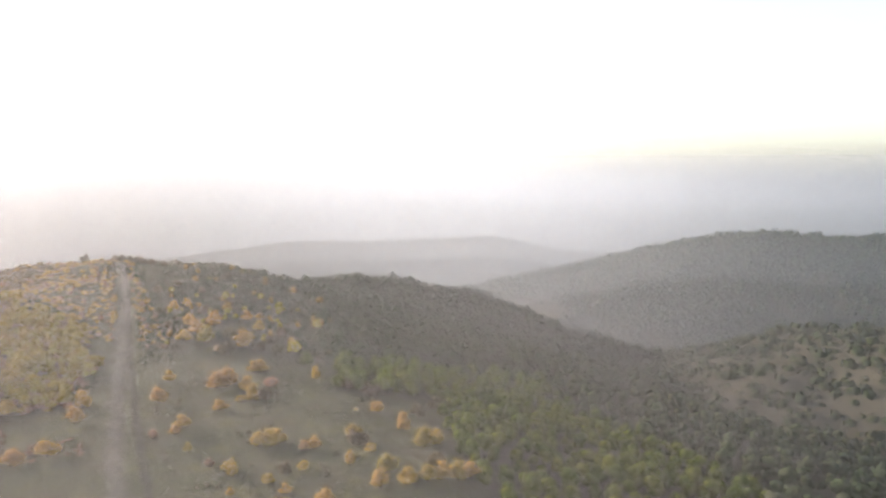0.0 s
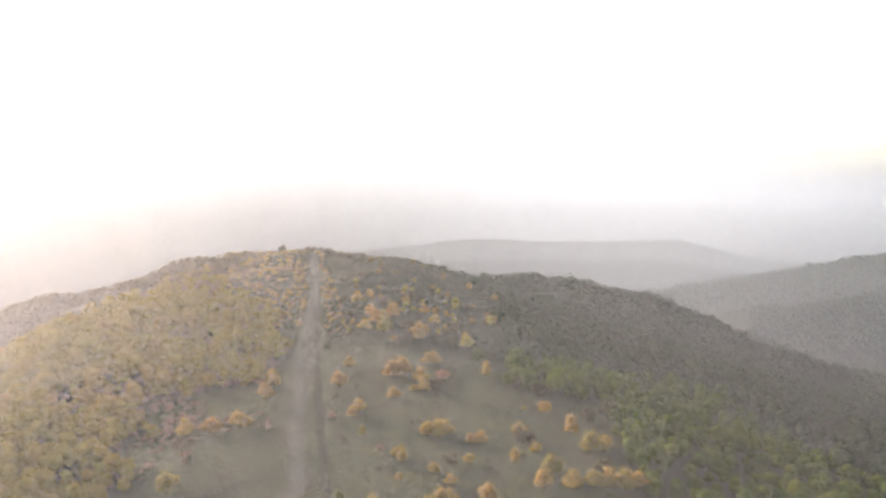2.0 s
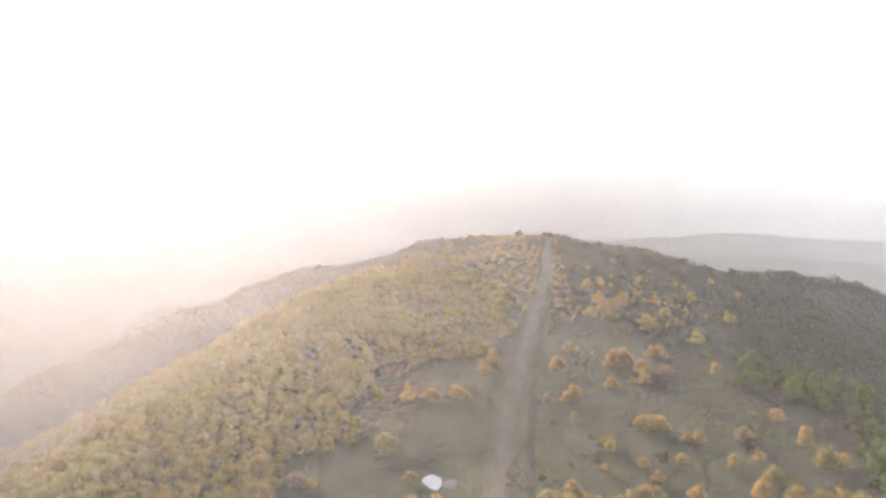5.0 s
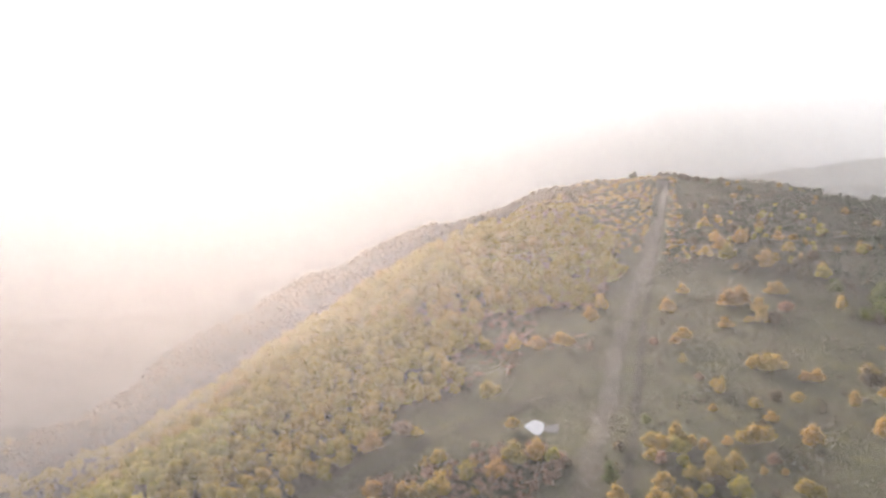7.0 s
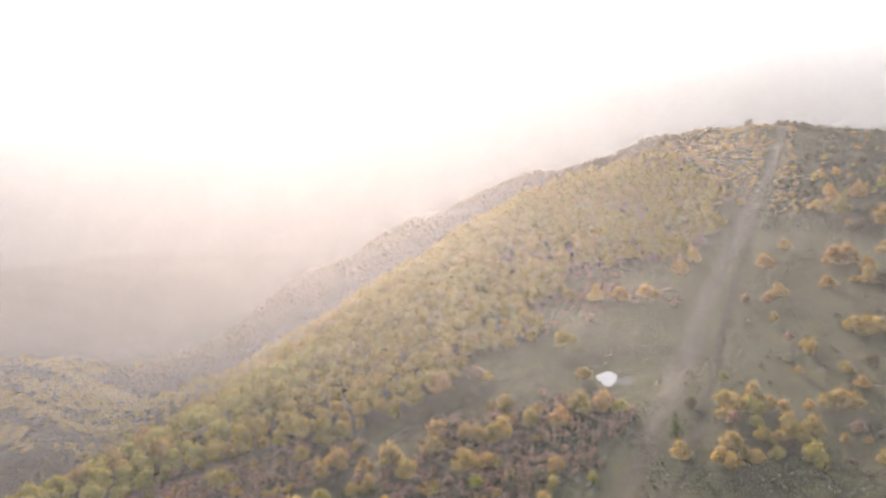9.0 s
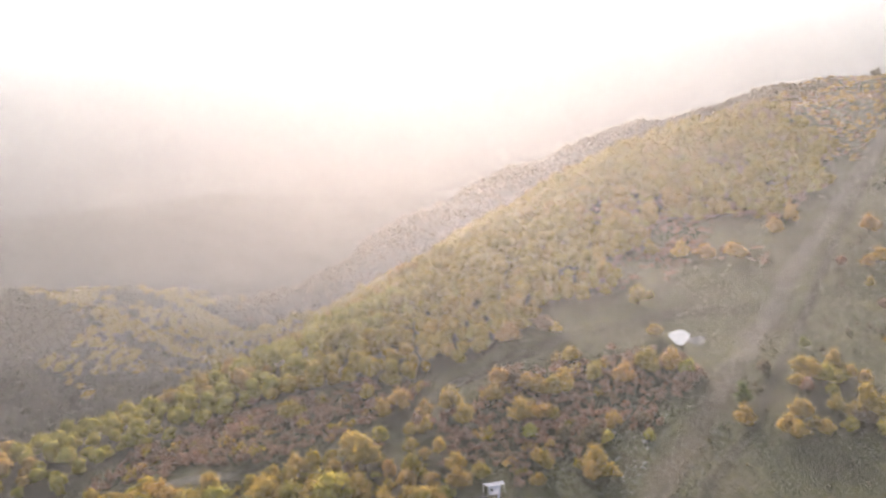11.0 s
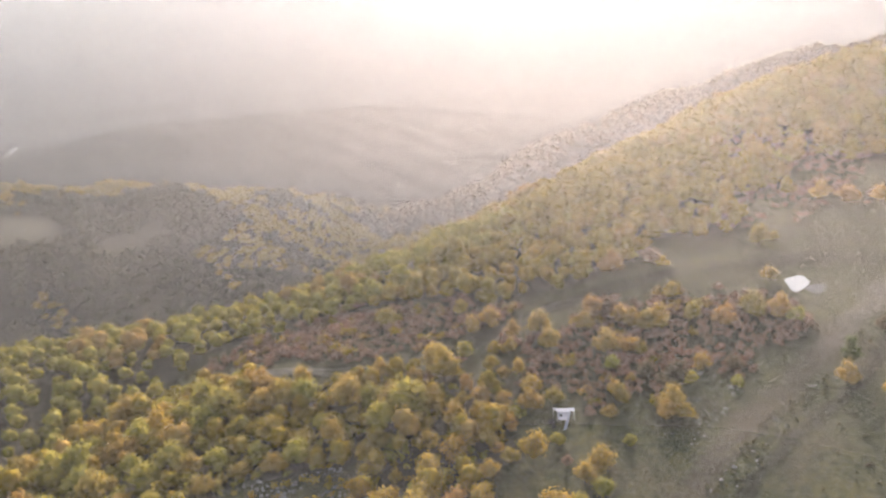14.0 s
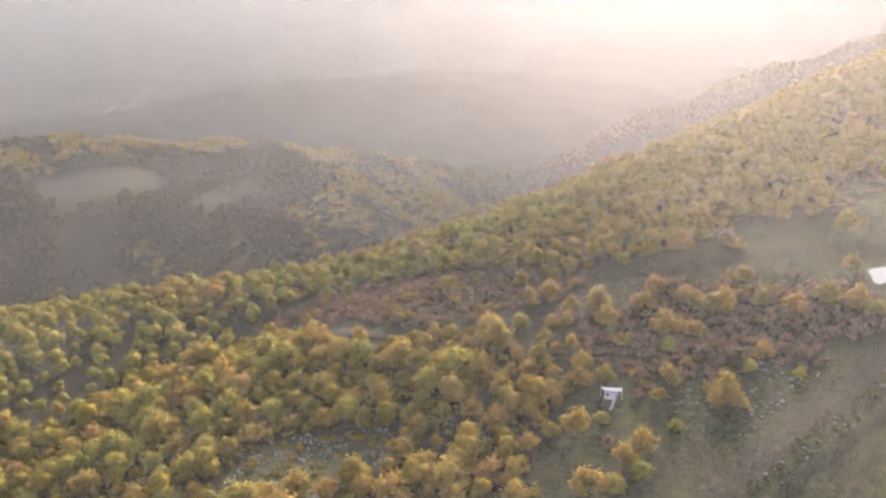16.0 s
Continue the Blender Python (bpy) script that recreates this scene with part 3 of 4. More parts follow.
shrub_shapes = [crown_mesh("shrub", 60 + i, 40, 0.2, BARE_W, height=0.95, spread=1.0, bottom=0.05, lumps=3, core=0.5, ragged=0.5, loose=1.0, flat=0.3) for i in range(4)]


# ---- single trees ----------------------------------------------------------
def trunk_mesh(seed):
    """A short tapered trunk that parts into a few limbs; for a tree 2 units wide."""
    rng = np.random.RandomState(seed)
    bm = bmesh.new()

    def limb(a, b, ra, rb, n=6):
        a, b = Vector(a), Vector(b)
        z = (b - a).normalized()
        x = z.orthogonal().normalized()
        y = z.cross(x)
        rings = []
        for c, r in ((a, ra), (a.lerp(b, 0.5) + x * ra * 0.3, (ra + rb) / 2), (b, rb)):
            rings.append([bm.verts.new(c + (x * math.cos(6.2832 * i / n) + y * math.sin(6.2832 * i / n)) * r) for i in range(n)])
        for p, q in zip(rings, rings[1:]):
            for i in range(n):
                bm.faces.new((p[i], p[(i + 1) % n], q[(i + 1) % n], q[i]))
        bm.faces.new(rings[-1])

    limb((0, 0, -0.15), (0.03, 0.02, 0.5), 0.1, 0.07)
    for i in range(4):
        a = 1.6 * i + rng.uniform(-0.4, 0.4)
        limb((0.03, 0.02, 0.45), (0.5 * math.cos(a), 0.5 * math.sin(a), 1.05 + rng.uniform(-0.1, 0.25)), 0.055, 0.02)
    me = bpy.data.meshes.new("trunk")
    bm.to_mesh(me)
    bm.free()
    me.materials.append(BARK)
    return me


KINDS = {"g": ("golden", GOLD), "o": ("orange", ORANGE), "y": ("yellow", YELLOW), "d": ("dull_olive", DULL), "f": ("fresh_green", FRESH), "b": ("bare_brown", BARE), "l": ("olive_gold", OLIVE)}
LABELS = {"g": "bushy scrub oak with golden autumn leaves on grass", "o": "round scrub oak with orange-brown autumn leaves", "y": "bushy scrub oak with bright yellow leaves",
          "d": "dull olive scrub oak on dry grass", "f": "leafy scrub oak with fresh green leaves", "b": "bare brown shrub on dry grass", "l": "bushy scrub oak with olive-yellow leaves in the wood"}


def tree_model(kind, seed):
    """One oak, 2 m wide, at the origin; the copies are scaled."""
    root = tagged(new("oak_tree"), LABELS[kind], "tree", "scrub oaks on the hill")
    t = new("trunk", trunk_mesh(seed))
    h = 1.75 + 0.3 * (seed % 3)
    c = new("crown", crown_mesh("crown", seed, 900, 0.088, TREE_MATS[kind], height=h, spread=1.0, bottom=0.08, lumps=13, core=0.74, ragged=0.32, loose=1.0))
    t.parent = c.parent = root
    return root


# Lit copies of the palettes: leaf colours raised by 1.25 in place of light.
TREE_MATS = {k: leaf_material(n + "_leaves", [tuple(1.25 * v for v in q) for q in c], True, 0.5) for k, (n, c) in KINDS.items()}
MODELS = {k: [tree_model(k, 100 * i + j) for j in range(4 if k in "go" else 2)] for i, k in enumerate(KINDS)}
used = set()


def plant(kind, x, y, width, rng):
    """Stand a tree of that crown width on the ground; the first of each model is the model itself."""
    i = rng.randint(len(MODELS[kind]))
    ob = MODELS[kind][i]
    s = width / 2.1
    k = ob.scale
    m = Matrix.LocRotScale((x, y, float(land(x, y)) - 0.05), Euler((0, 0, rng.uniform(0, 6.28))), (s * rng.uniform(0.85, 1.2) / k.x, s * rng.uniform(0.85, 1.2) / k.y, s * rng.uniform(0.85, 1.15) / k.z))
    if (kind, i) in used:
        return copy_thing(ob, m)
    used.add((kind, i))
    ob.matrix_basis = m
    return ob


STANDING = (
    ("d", "-2,343,4.2 9,341,3 12,342,3.4 15,342,3.2 18,342,3.6 21,342,3.2 24,343,3 29,345,3.4 35,352,3 -3.1,111.1,2.2 27.5,169.5,3.6 22.1,130.4,2.4 10.0,102.7,2.5 18.6,122.8,1.5 48.5,170.8,3.0 52.7,167.2,3.8 57.7,150.5,3.3 64.5,154.4,4.3 37.9,138.4,3.2 39.7,137.7,2.9 49.5,124.2,3.3 29.9,215.1,3.9 27.1,204.3,4.0 35.0,203.7,4.0 40.2,208.4,3.8 15.1,230.5,3.3 17.8,274.8,3.1 25.6,286.6,3.2 27.9,244.9,3.6 39.9,200.2,4.0 44.4,215.3,3.2 33.5,281.1,3.2"),
    ("d", "37.9,258.0,3.3 14.9,246.2,3.2 -36.4,98.2,3.0 -23.2,86.2,2.9 -19.8,87.6,3.0 -20.6,85.7,2.5 -15.4,93.8,2.6"),
    ("g", "-33.5,57,3 -42.6,55.7,3.5 -37.4,60.7,2.9 -33.6,61.3,4 -65.5,80.1,3.6 -27.1,129.1,4.2 -25.9,131.8,2.2 -36.5,114.6,2.1 7.9,146.8,1.9 23.1,171.4,2.2 20.6,144.8,3.6 22.6,144.6,4.1 24.7,145.9,3.6 12.9,136.3,2.0 14.0,137.3,1.6 13.4,133.5,2.2 11.6,127.4,1.5 18.5,129.1,2.2 25.4,131.1,2.2 1.4,112.3,2.9 2.9,111.1,3.1 1.4,108.8,2.3 7.4,114.3,2.0 6.3,114.3,1.8 1.9,98.0,2.8 3.2,96.9,3.1 4.7,99.4,1.8 6.1,98.7,2.6 6.7,103.5,2.2 8.6,104.0,2.4 9.7,106.8,3.2 11.1,105.6,2.9"),
    ("g", "13.0,108.1,2.8 15.4,116.9,2.8 16.9,116.8,3.8 18.5,117.8,2.8 21.4,103.5,2.7 22.4,102.7,2.4 19.7,108.3,1.3 -2.7,98.4,1.2 42.8,178.5,3.0 44.6,155.0,1.2 54.4,135.3,3.8 38.8,123.6,3.8 40.1,118.0,3.7 35.2,118.3,3.5 44.0,117.5,3.5 46.6,117.2,3.6 22.9,213.2,4.5 39.2,142.0,3.5 51.1,133.6,4.2 39.4,133.2,2.4 33.4,128.7,2.3 49.9,117.1,3.8 52.2,117.0,3.8 -56.5,87.8,3.2 -38.2,86.1,3.7 -31.8,97.0,3.4 -29.7,97.2,3.5 -28.3,98.6,3.5 -30.9,107.2,3.1 -25.3,102.4,3.4 -18.8,107.8,4.0 -30.3,88.1,4.0"),
    ("g", "-28.4,90.9,3.2 -26.6,90.7,2.0 -23.4,79.8,2.8 -22.9,77.0,2.1 -17.0,79.7,3.1 -15.4,80.9,2.8 -33.9,76.2,2.9 -30.3,76.3,2.9 -32.1,73.7,3.1 -37.7,78.5,2.3 -44.0,81.1,2.6 -41.4,77.3,2.7 -36.2,68.5,2.6 -33.2,69.8,2.9 -31.5,69.0,2.1 -39.6,69.3,2.4 -26.1,66.5,3.2 -28.0,64.5,2.3 -31.6,64.9,2.8 -28.2,61.1,2.9 -26.4,58.1,2.8 -26.0,56.4,2.5 -18.9,65.9,2.8"),
    ("o", "-27.5,55.3,3.8 -20.9,118.2,3.2 -42.8,109.1,4.7 -3.2,97.4,3.2 -10.8,168.2,4.4 -8.9,177.4,3.8 -26.4,154.7,3.9 -21.6,153.8,4.1 -15.8,154.6,4.6 6.1,175.1,4.3 10.1,188.4,3.0 8.7,159.7,3.1 6.9,156.0,2.3 19.7,181.4,4.1 22.1,181.7,4.4 25.7,176.6,4.3 30.0,188.3,3.7 31.9,188.1,3.7 17.9,168.1,3.6 5.1,115.0,2.7 9.3,113.6,2.3 2.9,100.6,3.0 20.3,124.3,2.5 12.7,115.6,1.8 25.0,117.4,3.0 16.8,108.2,1.3 49.2,154.1,3.0 51.0,143.7,3.4 28.4,139.9,2.7 30.0,139.4,2.7 17.8,218.1,4.2 21.9,223.4,4.0"),
    ("o", "21.4,231.9,3.4 28.2,229.7,3.7 31.9,208.2,4.4 19.6,250.8,3.2 24.7,256.3,3.3 40.3,223.8,3.7 39.9,238.6,3.5 25.6,170.2,3.6 -49.3,86.6,3.9 -50.9,84.1,3.5 -42.1,88.9,4.1 -45.0,86.2,2.5 -37.0,92.6,3.8 -38.2,96.8,3.5 -33.8,97.2,2.6 -21.1,103.4,3.6 -15.6,108.6,3.4 -24.5,84.4,1.5 -18.5,91.6,3.2 -24.8,81.2,2.2 -42.3,82.2,2.6 -39.0,77.0,2.3 -38.1,70.9,3.0 -35.4,72.7,2.7 -41.3,72.0,2.3 -30.1,64.8,1.9"),
    ("y", "-36.5,54.5,1.9 -17.4,81.9,3.4 -18.8,60.6,3.6 -18.6,68.9,2.9"),
    ("f", "-4.4,101.7,3 0.7,121.5,1.5 52.7,174.1,3.9 58.0,170.0,5.1 64.3,171.4,4.6 44.4,190.8,3.5"),
    ("b", "-39.3,115.2,3.4 31.4,175.9,3.5 10.3,139.1,1.6 2.7,156.1,2.0 2.7,107.1,2.2 18.6,110.8,2.1 -22.2,67.3,1.2"),
    ("l", "4.6,111.1,3.1 6.2,112.2,2.3 5.9,107.7,2.0 13.0,101.2,3.4 8.5,101.0,2.0 -3.3,112.5,1.1 44.4,202.3,3.7 -47.4,78.3,2.6 -13.3,108.3,2.6 -27.7,85.6,2.7 -18.1,87.7,2.1 -25.1,69.7,1.9 -18.4,74.0,1.5 -13.5,90.8,2.0 -17.2,62.2,2.6 -16.3,65.5,2.8"),
)
rng = np.random.RandomState(77)
planted = []
for kind, text in STANDING:
    for spot in text.split():
        x, y, w = (float(v) for v in spot.split(","))
        plant(kind, x, y, w * (1.12 if x > -0.2 else 1.0), rng)
        planted.append((x, y))
for x, y, s in scatter(900, (-90, -23, 8, 76), 12, lambda x, y: gold_share(x, y) * inside(x, y, NEAR_WOOD), 2.7):
    if min(math.hypot(x - p, y - q) for p, q in planted) < 2.6 or len(planted) > 390:
        continue
    plant(("llglllgl" if x + 0.4 * y < -42 + 6 * float(swell(x, y, 15, 75)) else "gglgyggl")[rng.randint(8)], x, y, 3.9 * s, rng)
    planted.append((x, y))
for models in MODELS.values():
    for i, ob in enumerate(models):
        if ob.matrix_basis.translation.length < 0.01:
            plant_at = (60 + 3 * i, 60 + 4 * i)
            ob.matrix_basis = Matrix.LocRotScale((*plant_at, float(land(*plant_at)) - 0.05), None, (1.8, 1.8, 1.8))


def clear_of_trees(x, y, gap):
    d = np.full(np.shape(x), 1e9)
    for p, q in planted:
        d = np.minimum(d, (x - p) ** 2 + (y - q) ** 2)
    return d > gap * gap


# ---- woods past the single trees -------------------------------------------
def cover(name, label, mat, box, n, seed, gap, keep, shapes, size, clear=2.4):
    s = scatter(n, box, seed, lambda x, y: keep(x, y) * clear_of_trees(x, y, clear), gap)
    if len(s):
        s[:, 2] *= size * (1 + (0.3 * np.clip((lane_gap(s[:, 0], s[:, 1]) - 12) / 40, -0.6, 1)) * np.clip((s[:, 1] - 100) / 60, 0, 1)) if shapes is mid_shapes else size
        woods(name, label, mat, s, seed, shapes, 1.3 * size if shapes is low_shapes else 0.9 * size if shapes in (hill_shapes, speck_shapes) else 0.15)


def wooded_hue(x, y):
    """Low: golden. High: orange near by, bare and brown far off, with the far slope's shade put into the colour."""
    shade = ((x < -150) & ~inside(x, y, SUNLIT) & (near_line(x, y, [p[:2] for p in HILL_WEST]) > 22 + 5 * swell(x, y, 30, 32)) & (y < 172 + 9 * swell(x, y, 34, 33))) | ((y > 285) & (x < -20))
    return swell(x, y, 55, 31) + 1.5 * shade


def back_rib(x, y):
    """The shaded rib that falls away west of the summit, behind the golden flank."""
    return (ridge(x, y, RIB_OUTER, 0.5, 0.5, 16, 30) > ridge(x, y, RIB_INNER, 0.5, 0.55, 14, 30) - 3) & (ridge(x, y, RIB_OUTER, 0.5, 0.5, 16, 30) > ridge(x, y, HILL_WEST, 0.4, 0.16, 30, 70) + 1) & (y > 225) & (x < -18) & (y > 330 + 1.6 * x)


def thinned(x, y):
    """The wood opens out towards the summit and the lane, over low scrub."""
    t = np.clip((lane_gap(x, y) - 4) / 46, 0, 1) * np.clip((330 - y) / 110, 0.35, 1)
    patch = np.clip(0.75 + 0.55 * swell(x, y, 21, 95) + 0.3 * swell(x, y, 8, 96), 0, 1)
    return np.where(y < 165, 1.0, np.clip(0.16 + 1.1 * t, 0, 1) * (patch + (1 - patch) * t))


west_near = (-135, 0, -10, 260)
cover("woodland", "olive green oaks on the shoulder of the hill", OLIVE_W, (-168, -60, -10, 130), 12000, 55, 2.8, lambda x, y: gold_share(x, y) * inside(x, y, BAND) * (x < -74 + 5 * swell(x, y, 20, 56)), mid_shapes, 0.85)
cover("woodland", "golden autumn scrub oaks covering the slope", GOLD_W, west_near, 30000, 21, 2.6, lambda x, y: gold_share(x, y) * thinned(x, y) * ((x > -135) | (y > 75)) * (wooded_hue(x, y) < 0.8) * ~(inside(x, y, BAND) & (y < 130) & (x < -76)), mid_shapes, 0.85)
cover("woodland", "orange autumn scrub oaks covering the slope", ORANGE_W, west_near, 2600, 22, 3.8, lambda x, y: gold_share(x, y) * thinned(x, y) * (wooded_hue(x, y) > 0.3), mid_shapes, 0.9)
# Golden where SUNLIT, darker outside it: sun and shade put into the leaf colour.
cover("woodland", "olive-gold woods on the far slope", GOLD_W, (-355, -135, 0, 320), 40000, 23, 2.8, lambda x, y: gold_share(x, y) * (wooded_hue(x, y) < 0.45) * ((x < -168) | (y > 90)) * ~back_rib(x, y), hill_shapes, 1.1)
cover("woodland", "grey-olive woods on the far slope, darkened for its shade", SHADE_SLOPE_W, (-355, -135, 0, 300), 26000, 24, 2.9, lambda x, y: gold_share(x, y) * (wooded_hue(x, y) > 0.2) * ((x < -168) | (y > 90)) * ~back_rib(x, y), hill_shapes, 1.1)
cover("woodland", "dull brown woods on the rib behind the flank, darkened for its shade", leaf_material("shade_rib_foliage", SHADE_RIB, False, 0.05), (-355, 0, 200, 440), 50000, 99, 2.7, lambda x, y: back_rib(x, y) * 0.95, low_shapes, 1.1)
cover("woodland", "golden woods behind the summit flank", GOLD_W, (-135, -4, 260, 420), 6000, 25, 3.2, lambda x, y: gold_share(x, y) * (wooded_hue(x, y) < 0.6) * ~back_rib(x, y), far_shapes, 0.9)
cover("woodland", "brown woods behind the summit flank", DULL_W, (-135, -4, 260, 420), 7000, 46, 3.2, lambda x, y: gold_share(x, y) * (wooded_hue(x, y) > 0.4) * ~back_rib(x, y), low_shapes, 0.75)
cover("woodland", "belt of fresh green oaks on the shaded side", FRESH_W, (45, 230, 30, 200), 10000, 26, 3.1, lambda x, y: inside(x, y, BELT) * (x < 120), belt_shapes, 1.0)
cover("woodland", "dull green woods, darkened for the shaded slope", DEEP_W, (110, 235, 30, 200), 5000, 27, 3.8, lambda x, y: inside(x, y, BELT) * (x >= 115), far_shapes, 1.2)
cover("woodland", "olive-brown woods, darkened for the shaded slope", DEEP_W, (50, 480, -60, 520), 34000, 28, 3.8, east_share, low_shapes, 1.5)
def scrub_east(x, y):
    u, v = x + 7 * swell(x, y, 30, 83), y + 7 * swell(x, y, 28, 84)
    return inside(u, v, SCRUB_EAST) * (lane_gap(x, y) > 7) * np.clip((310 - y) / 70, 0.25, 1) * np.clip(1.3 * swell(x, y, 24, 81) + 0.7 * swell(x, y, 9, 82) - 0.35, 0.015, 0.9)


cover("woodland", "orange scrub beside the track", ORANGE_W, (10, 95, 185, 380), 1800, 29, 3.0, lambda x, y: scrub_east(x, y) * 0.6, mid_shapes, 0.55)
cover("woodland", "dull olive scrub beside the track", OLIVE_W, (10, 95, 185, 380), 1800, 87, 3.0, lambda x, y: scrub_east(x, y) * 0.5, mid_shapes, 0.5)
cover("shrubs", "low brown scrub beside the track", DULL_W, (10, 95, 185, 380), 5000, 88, 2.0, lambda x, y: np.clip(scrub_east(x, y) * 1.6, 0, 0.8), shrub_shapes, 1.2)
cover("shrubs", "low golden scrub below the summit", ORANGE_W, (-40, 14, 215, 400), 5000, 30, 2.7, lambda x, y: np.where((near_line(x, y, LANE_WEST) < 2.0) | (near_line(x, y, LANE_EAST) < 1.6), 0.0, 0.42) * (y > 225 - x), low_shapes, 0.66)
cover("shrubs", "mauve-brown bare scrub below the summit", BARE_W, (-40, 14, 215, 400), 4000, 65, 2.4, lambda x, y: np.where((near_line(x, y, LANE_WEST) < 2.0) | (near_line(x, y, LANE_EAST) < 1.6), 0.0, 0.6) * (y > 225 - x), low_shapes, 0.5)
cover("shrubs", "low grey-olive scrub below the summit", DEEP_W, (4, 130, 205, 470), 14000, 39, 2.1, lambda x, y: np.where(near_line(x, y, LANE_EAST) < 2.2, 0.0, 0.75), low_shapes, 0.5)
cover("woodland", "woods on the distant eastern hill", DEEP_W, (380, 900, 180, 900), 30000, 32, 5.0, lambda x, y: 0.8 * (ridge(x, y, HILL_EAST, 0.3, 0.26, 40, 900) > -150), speck_shapes, 1.8)
cover("shrubs", "reddish bare shrubs beside the side track", BARE_W, (-95, -8, 54, 118), 12000, 33, 1.15, lambda x, y: shrubby(x, y) * ~open_strip(x, y) * 0.75 * (swell(x, y, 9, 47) > -1.1), shrub_shapes, 1.2, 1.3)
cover("shrubs", "mauve-brown bare scrub between the oaks of the upper flank", BARE_W, (-70, 10, 160, 340), 16000, 97, 1.7, lambda x, y: gold_share(x, y) * (lane_gap(x, y) < 60) * np.clip(1.25 - thinned(x, y), 0, 1), shrub_shapes, 1.35, 1.2)
cover("shrubs", "low golden scrub between the oaks of the upper flank", GOLD_W, (-70, 10, 160, 340), 9000, 98, 2.2, lambda x, y: gold_share(x, y) * (lane_gap(x, y) < 60) * np.clip(1.1 - thinned(x, y), 0, 1) * 0.6, shrub_shapes, 1.6, 1.2)
cover("shrubs", "reddish bare shrubs among the oaks", BARE_W, (-60, 2, 128, 250), 4000, 34, 1.6, lambda x, y: (swell(x, y, 24, 36) > 0.35) * ~open_strip(x, y) * 0.8 * (x < -8 - (y < 150) * 14), shrub_shapes, 1.1)
cover("shrubs", "reddish bare shrubs at the edge of the clearing", BARE_W, (-42, -10, 146, 182), 1500, 60, 1.3, lambda x, y: ((x < -24) | (np.abs(y - 157) < 4)) * 0.5 * (swell(x, y, 11, 61) > -0.2), shrub_shapes, 0.9)
cover("shrubs", "low dark shrubs on the open grass", DULL_W, (-6, 62, 60, 205), 2600, 35, 1.5, lambda x, y: np.where(open_strip(x, y) | (x > 55), 0.0, 0.75) * (swell(x, y, 15, 57) + 0.5 * swell(x, y, 5, 58) > 0.5), shrub_shapes, 0.65)
cover("grass_tufts", "dry grass tufts on the open hilltop", TUFT_W, (-30, 50, 40, 200), 4000, 37, 0.9, lambda x, y: np.where(near_line(x, y, LANE_WEST) < 1.6, 0.0, 0.5) * ~inside(x, y, NEAR_WOOD), tuft_shapes, 0.24)
cover("grass_tufts", "yellowish tufts between the two tracks", TUFT_W, (-12, 2, 60, 130), 1400, 38, 0.7, lambda x, y: (near_line(x, y, [(-7, 66), (-6.5, 90), (-4.2, 104), (-3.6, 125)]) < 1.5) * 0.8, tuft_shapes, 0.33)


cover("shrubs", "low olive undergrowth between the oaks", OLIVE_W, (-97, -22, 8, 78), 5000, 62, 1.4, lambda x, y: gold_share(x, y) * inside(x, y, NEAR_WOOD) * 0.8, shrub_shapes, 1.1, 1.7)
cover("shrubs", "low golden undergrowth between the oaks", GOLD_W, (-97, -22, 8, 78), 4000, 63, 1.9, lambda x, y: gold_share(x, y) * inside(x, y, NEAR_WOOD) * 0.7, shrub_shapes, 1.25, 1.7)
cover("shrubs", "small golden bushes among the bare shrubs", GOLD_W, (-95, -8, 54, 118), 1500, 66, 2.6, lambda x, y: shrubby(x, y) * ~open_strip(x, y) * 0.12, shrub_shapes, 1.4, 2.0)
cover("shrubs", "small orange-brown bushes among the bare shrubs", ORANGE_W, (-95, -8, 54, 118), 1500, 67, 3.0, lambda x, y: shrubby(x, y) * ~open_strip(x, y) * 0.12, shrub_shapes, 1.3, 2.0)
cover("shrubs", "low olive shrubs in the rocky clearing", GOLD_W, (-58, -36, 28, 57), 500, 49, 1.3, lambda x, y: inside(x, y, ROCKY) * 0.5, shrub_shapes, 0.7)
cover("shrubs", "olive trees scattered on the sunny spur", OLIVE_W, (276, 430, -20, 255), 700, 51, 6.0, lambda x, y: inside(x, y, SUNNY_SPUR) * 0.4, far_shapes, 0.7)


cover("shrubs", "olive undergrowth between the oaks of the slope", OLIVE_W, (-135, -5, 60, 260), 16000, 101, 2.7, lambda x, y: gold_share(x, y) * inside(x, y, FLANK) * 0.8, shrub_shapes, 1.9, 1.2)


# ---- stones ----------------------------------------------------------------
def stones(label, box, n, seed, keep, size):
    bm = bmesh.new()
    bmesh.ops.create_icosphere(bm, subdivisions=1, radius=1.0)
    v0 = np.array([v.co[:] for v in bm.verts])
    f0 = [tuple(v.index for v in f.verts) for f in bm.faces]
    bm.free()
    r = np.random.RandomState(seed)
    V, F = [], []
    for x, y, s in scatter(n, box, seed, keep, 0.35):
        v = v0 * r.uniform(0.7, 1.2, (len(v0), 1)) * (r.uniform(0.7, 1.5), r.uniform(0.6, 1.1), r.uniform(0.4, 0.8)) * s * size * r.uniform(0.4, 1.5)
        a = r.uniform(0, 6.28)
        w = np.column_stack((v[:, 0] * math.cos(a) - v[:, 1] * math.sin(a) + x, v[:, 0] * math.sin(a) + v[:, 1] * math.cos(a) + y, v[:, 2] + land(x, y) + size * 0.15))
        F += [tuple(i + len(V) * len(v0) for i in q) for q in f0]
        V.append(w)
    me = bpy.data.meshes.new("stones")
    me.from_pydata(np.concatenate(V).tolist(), [], F)
    me.materials.append(STONE)
    tagged(new("stones", me), label, "stones", kind="stuff")


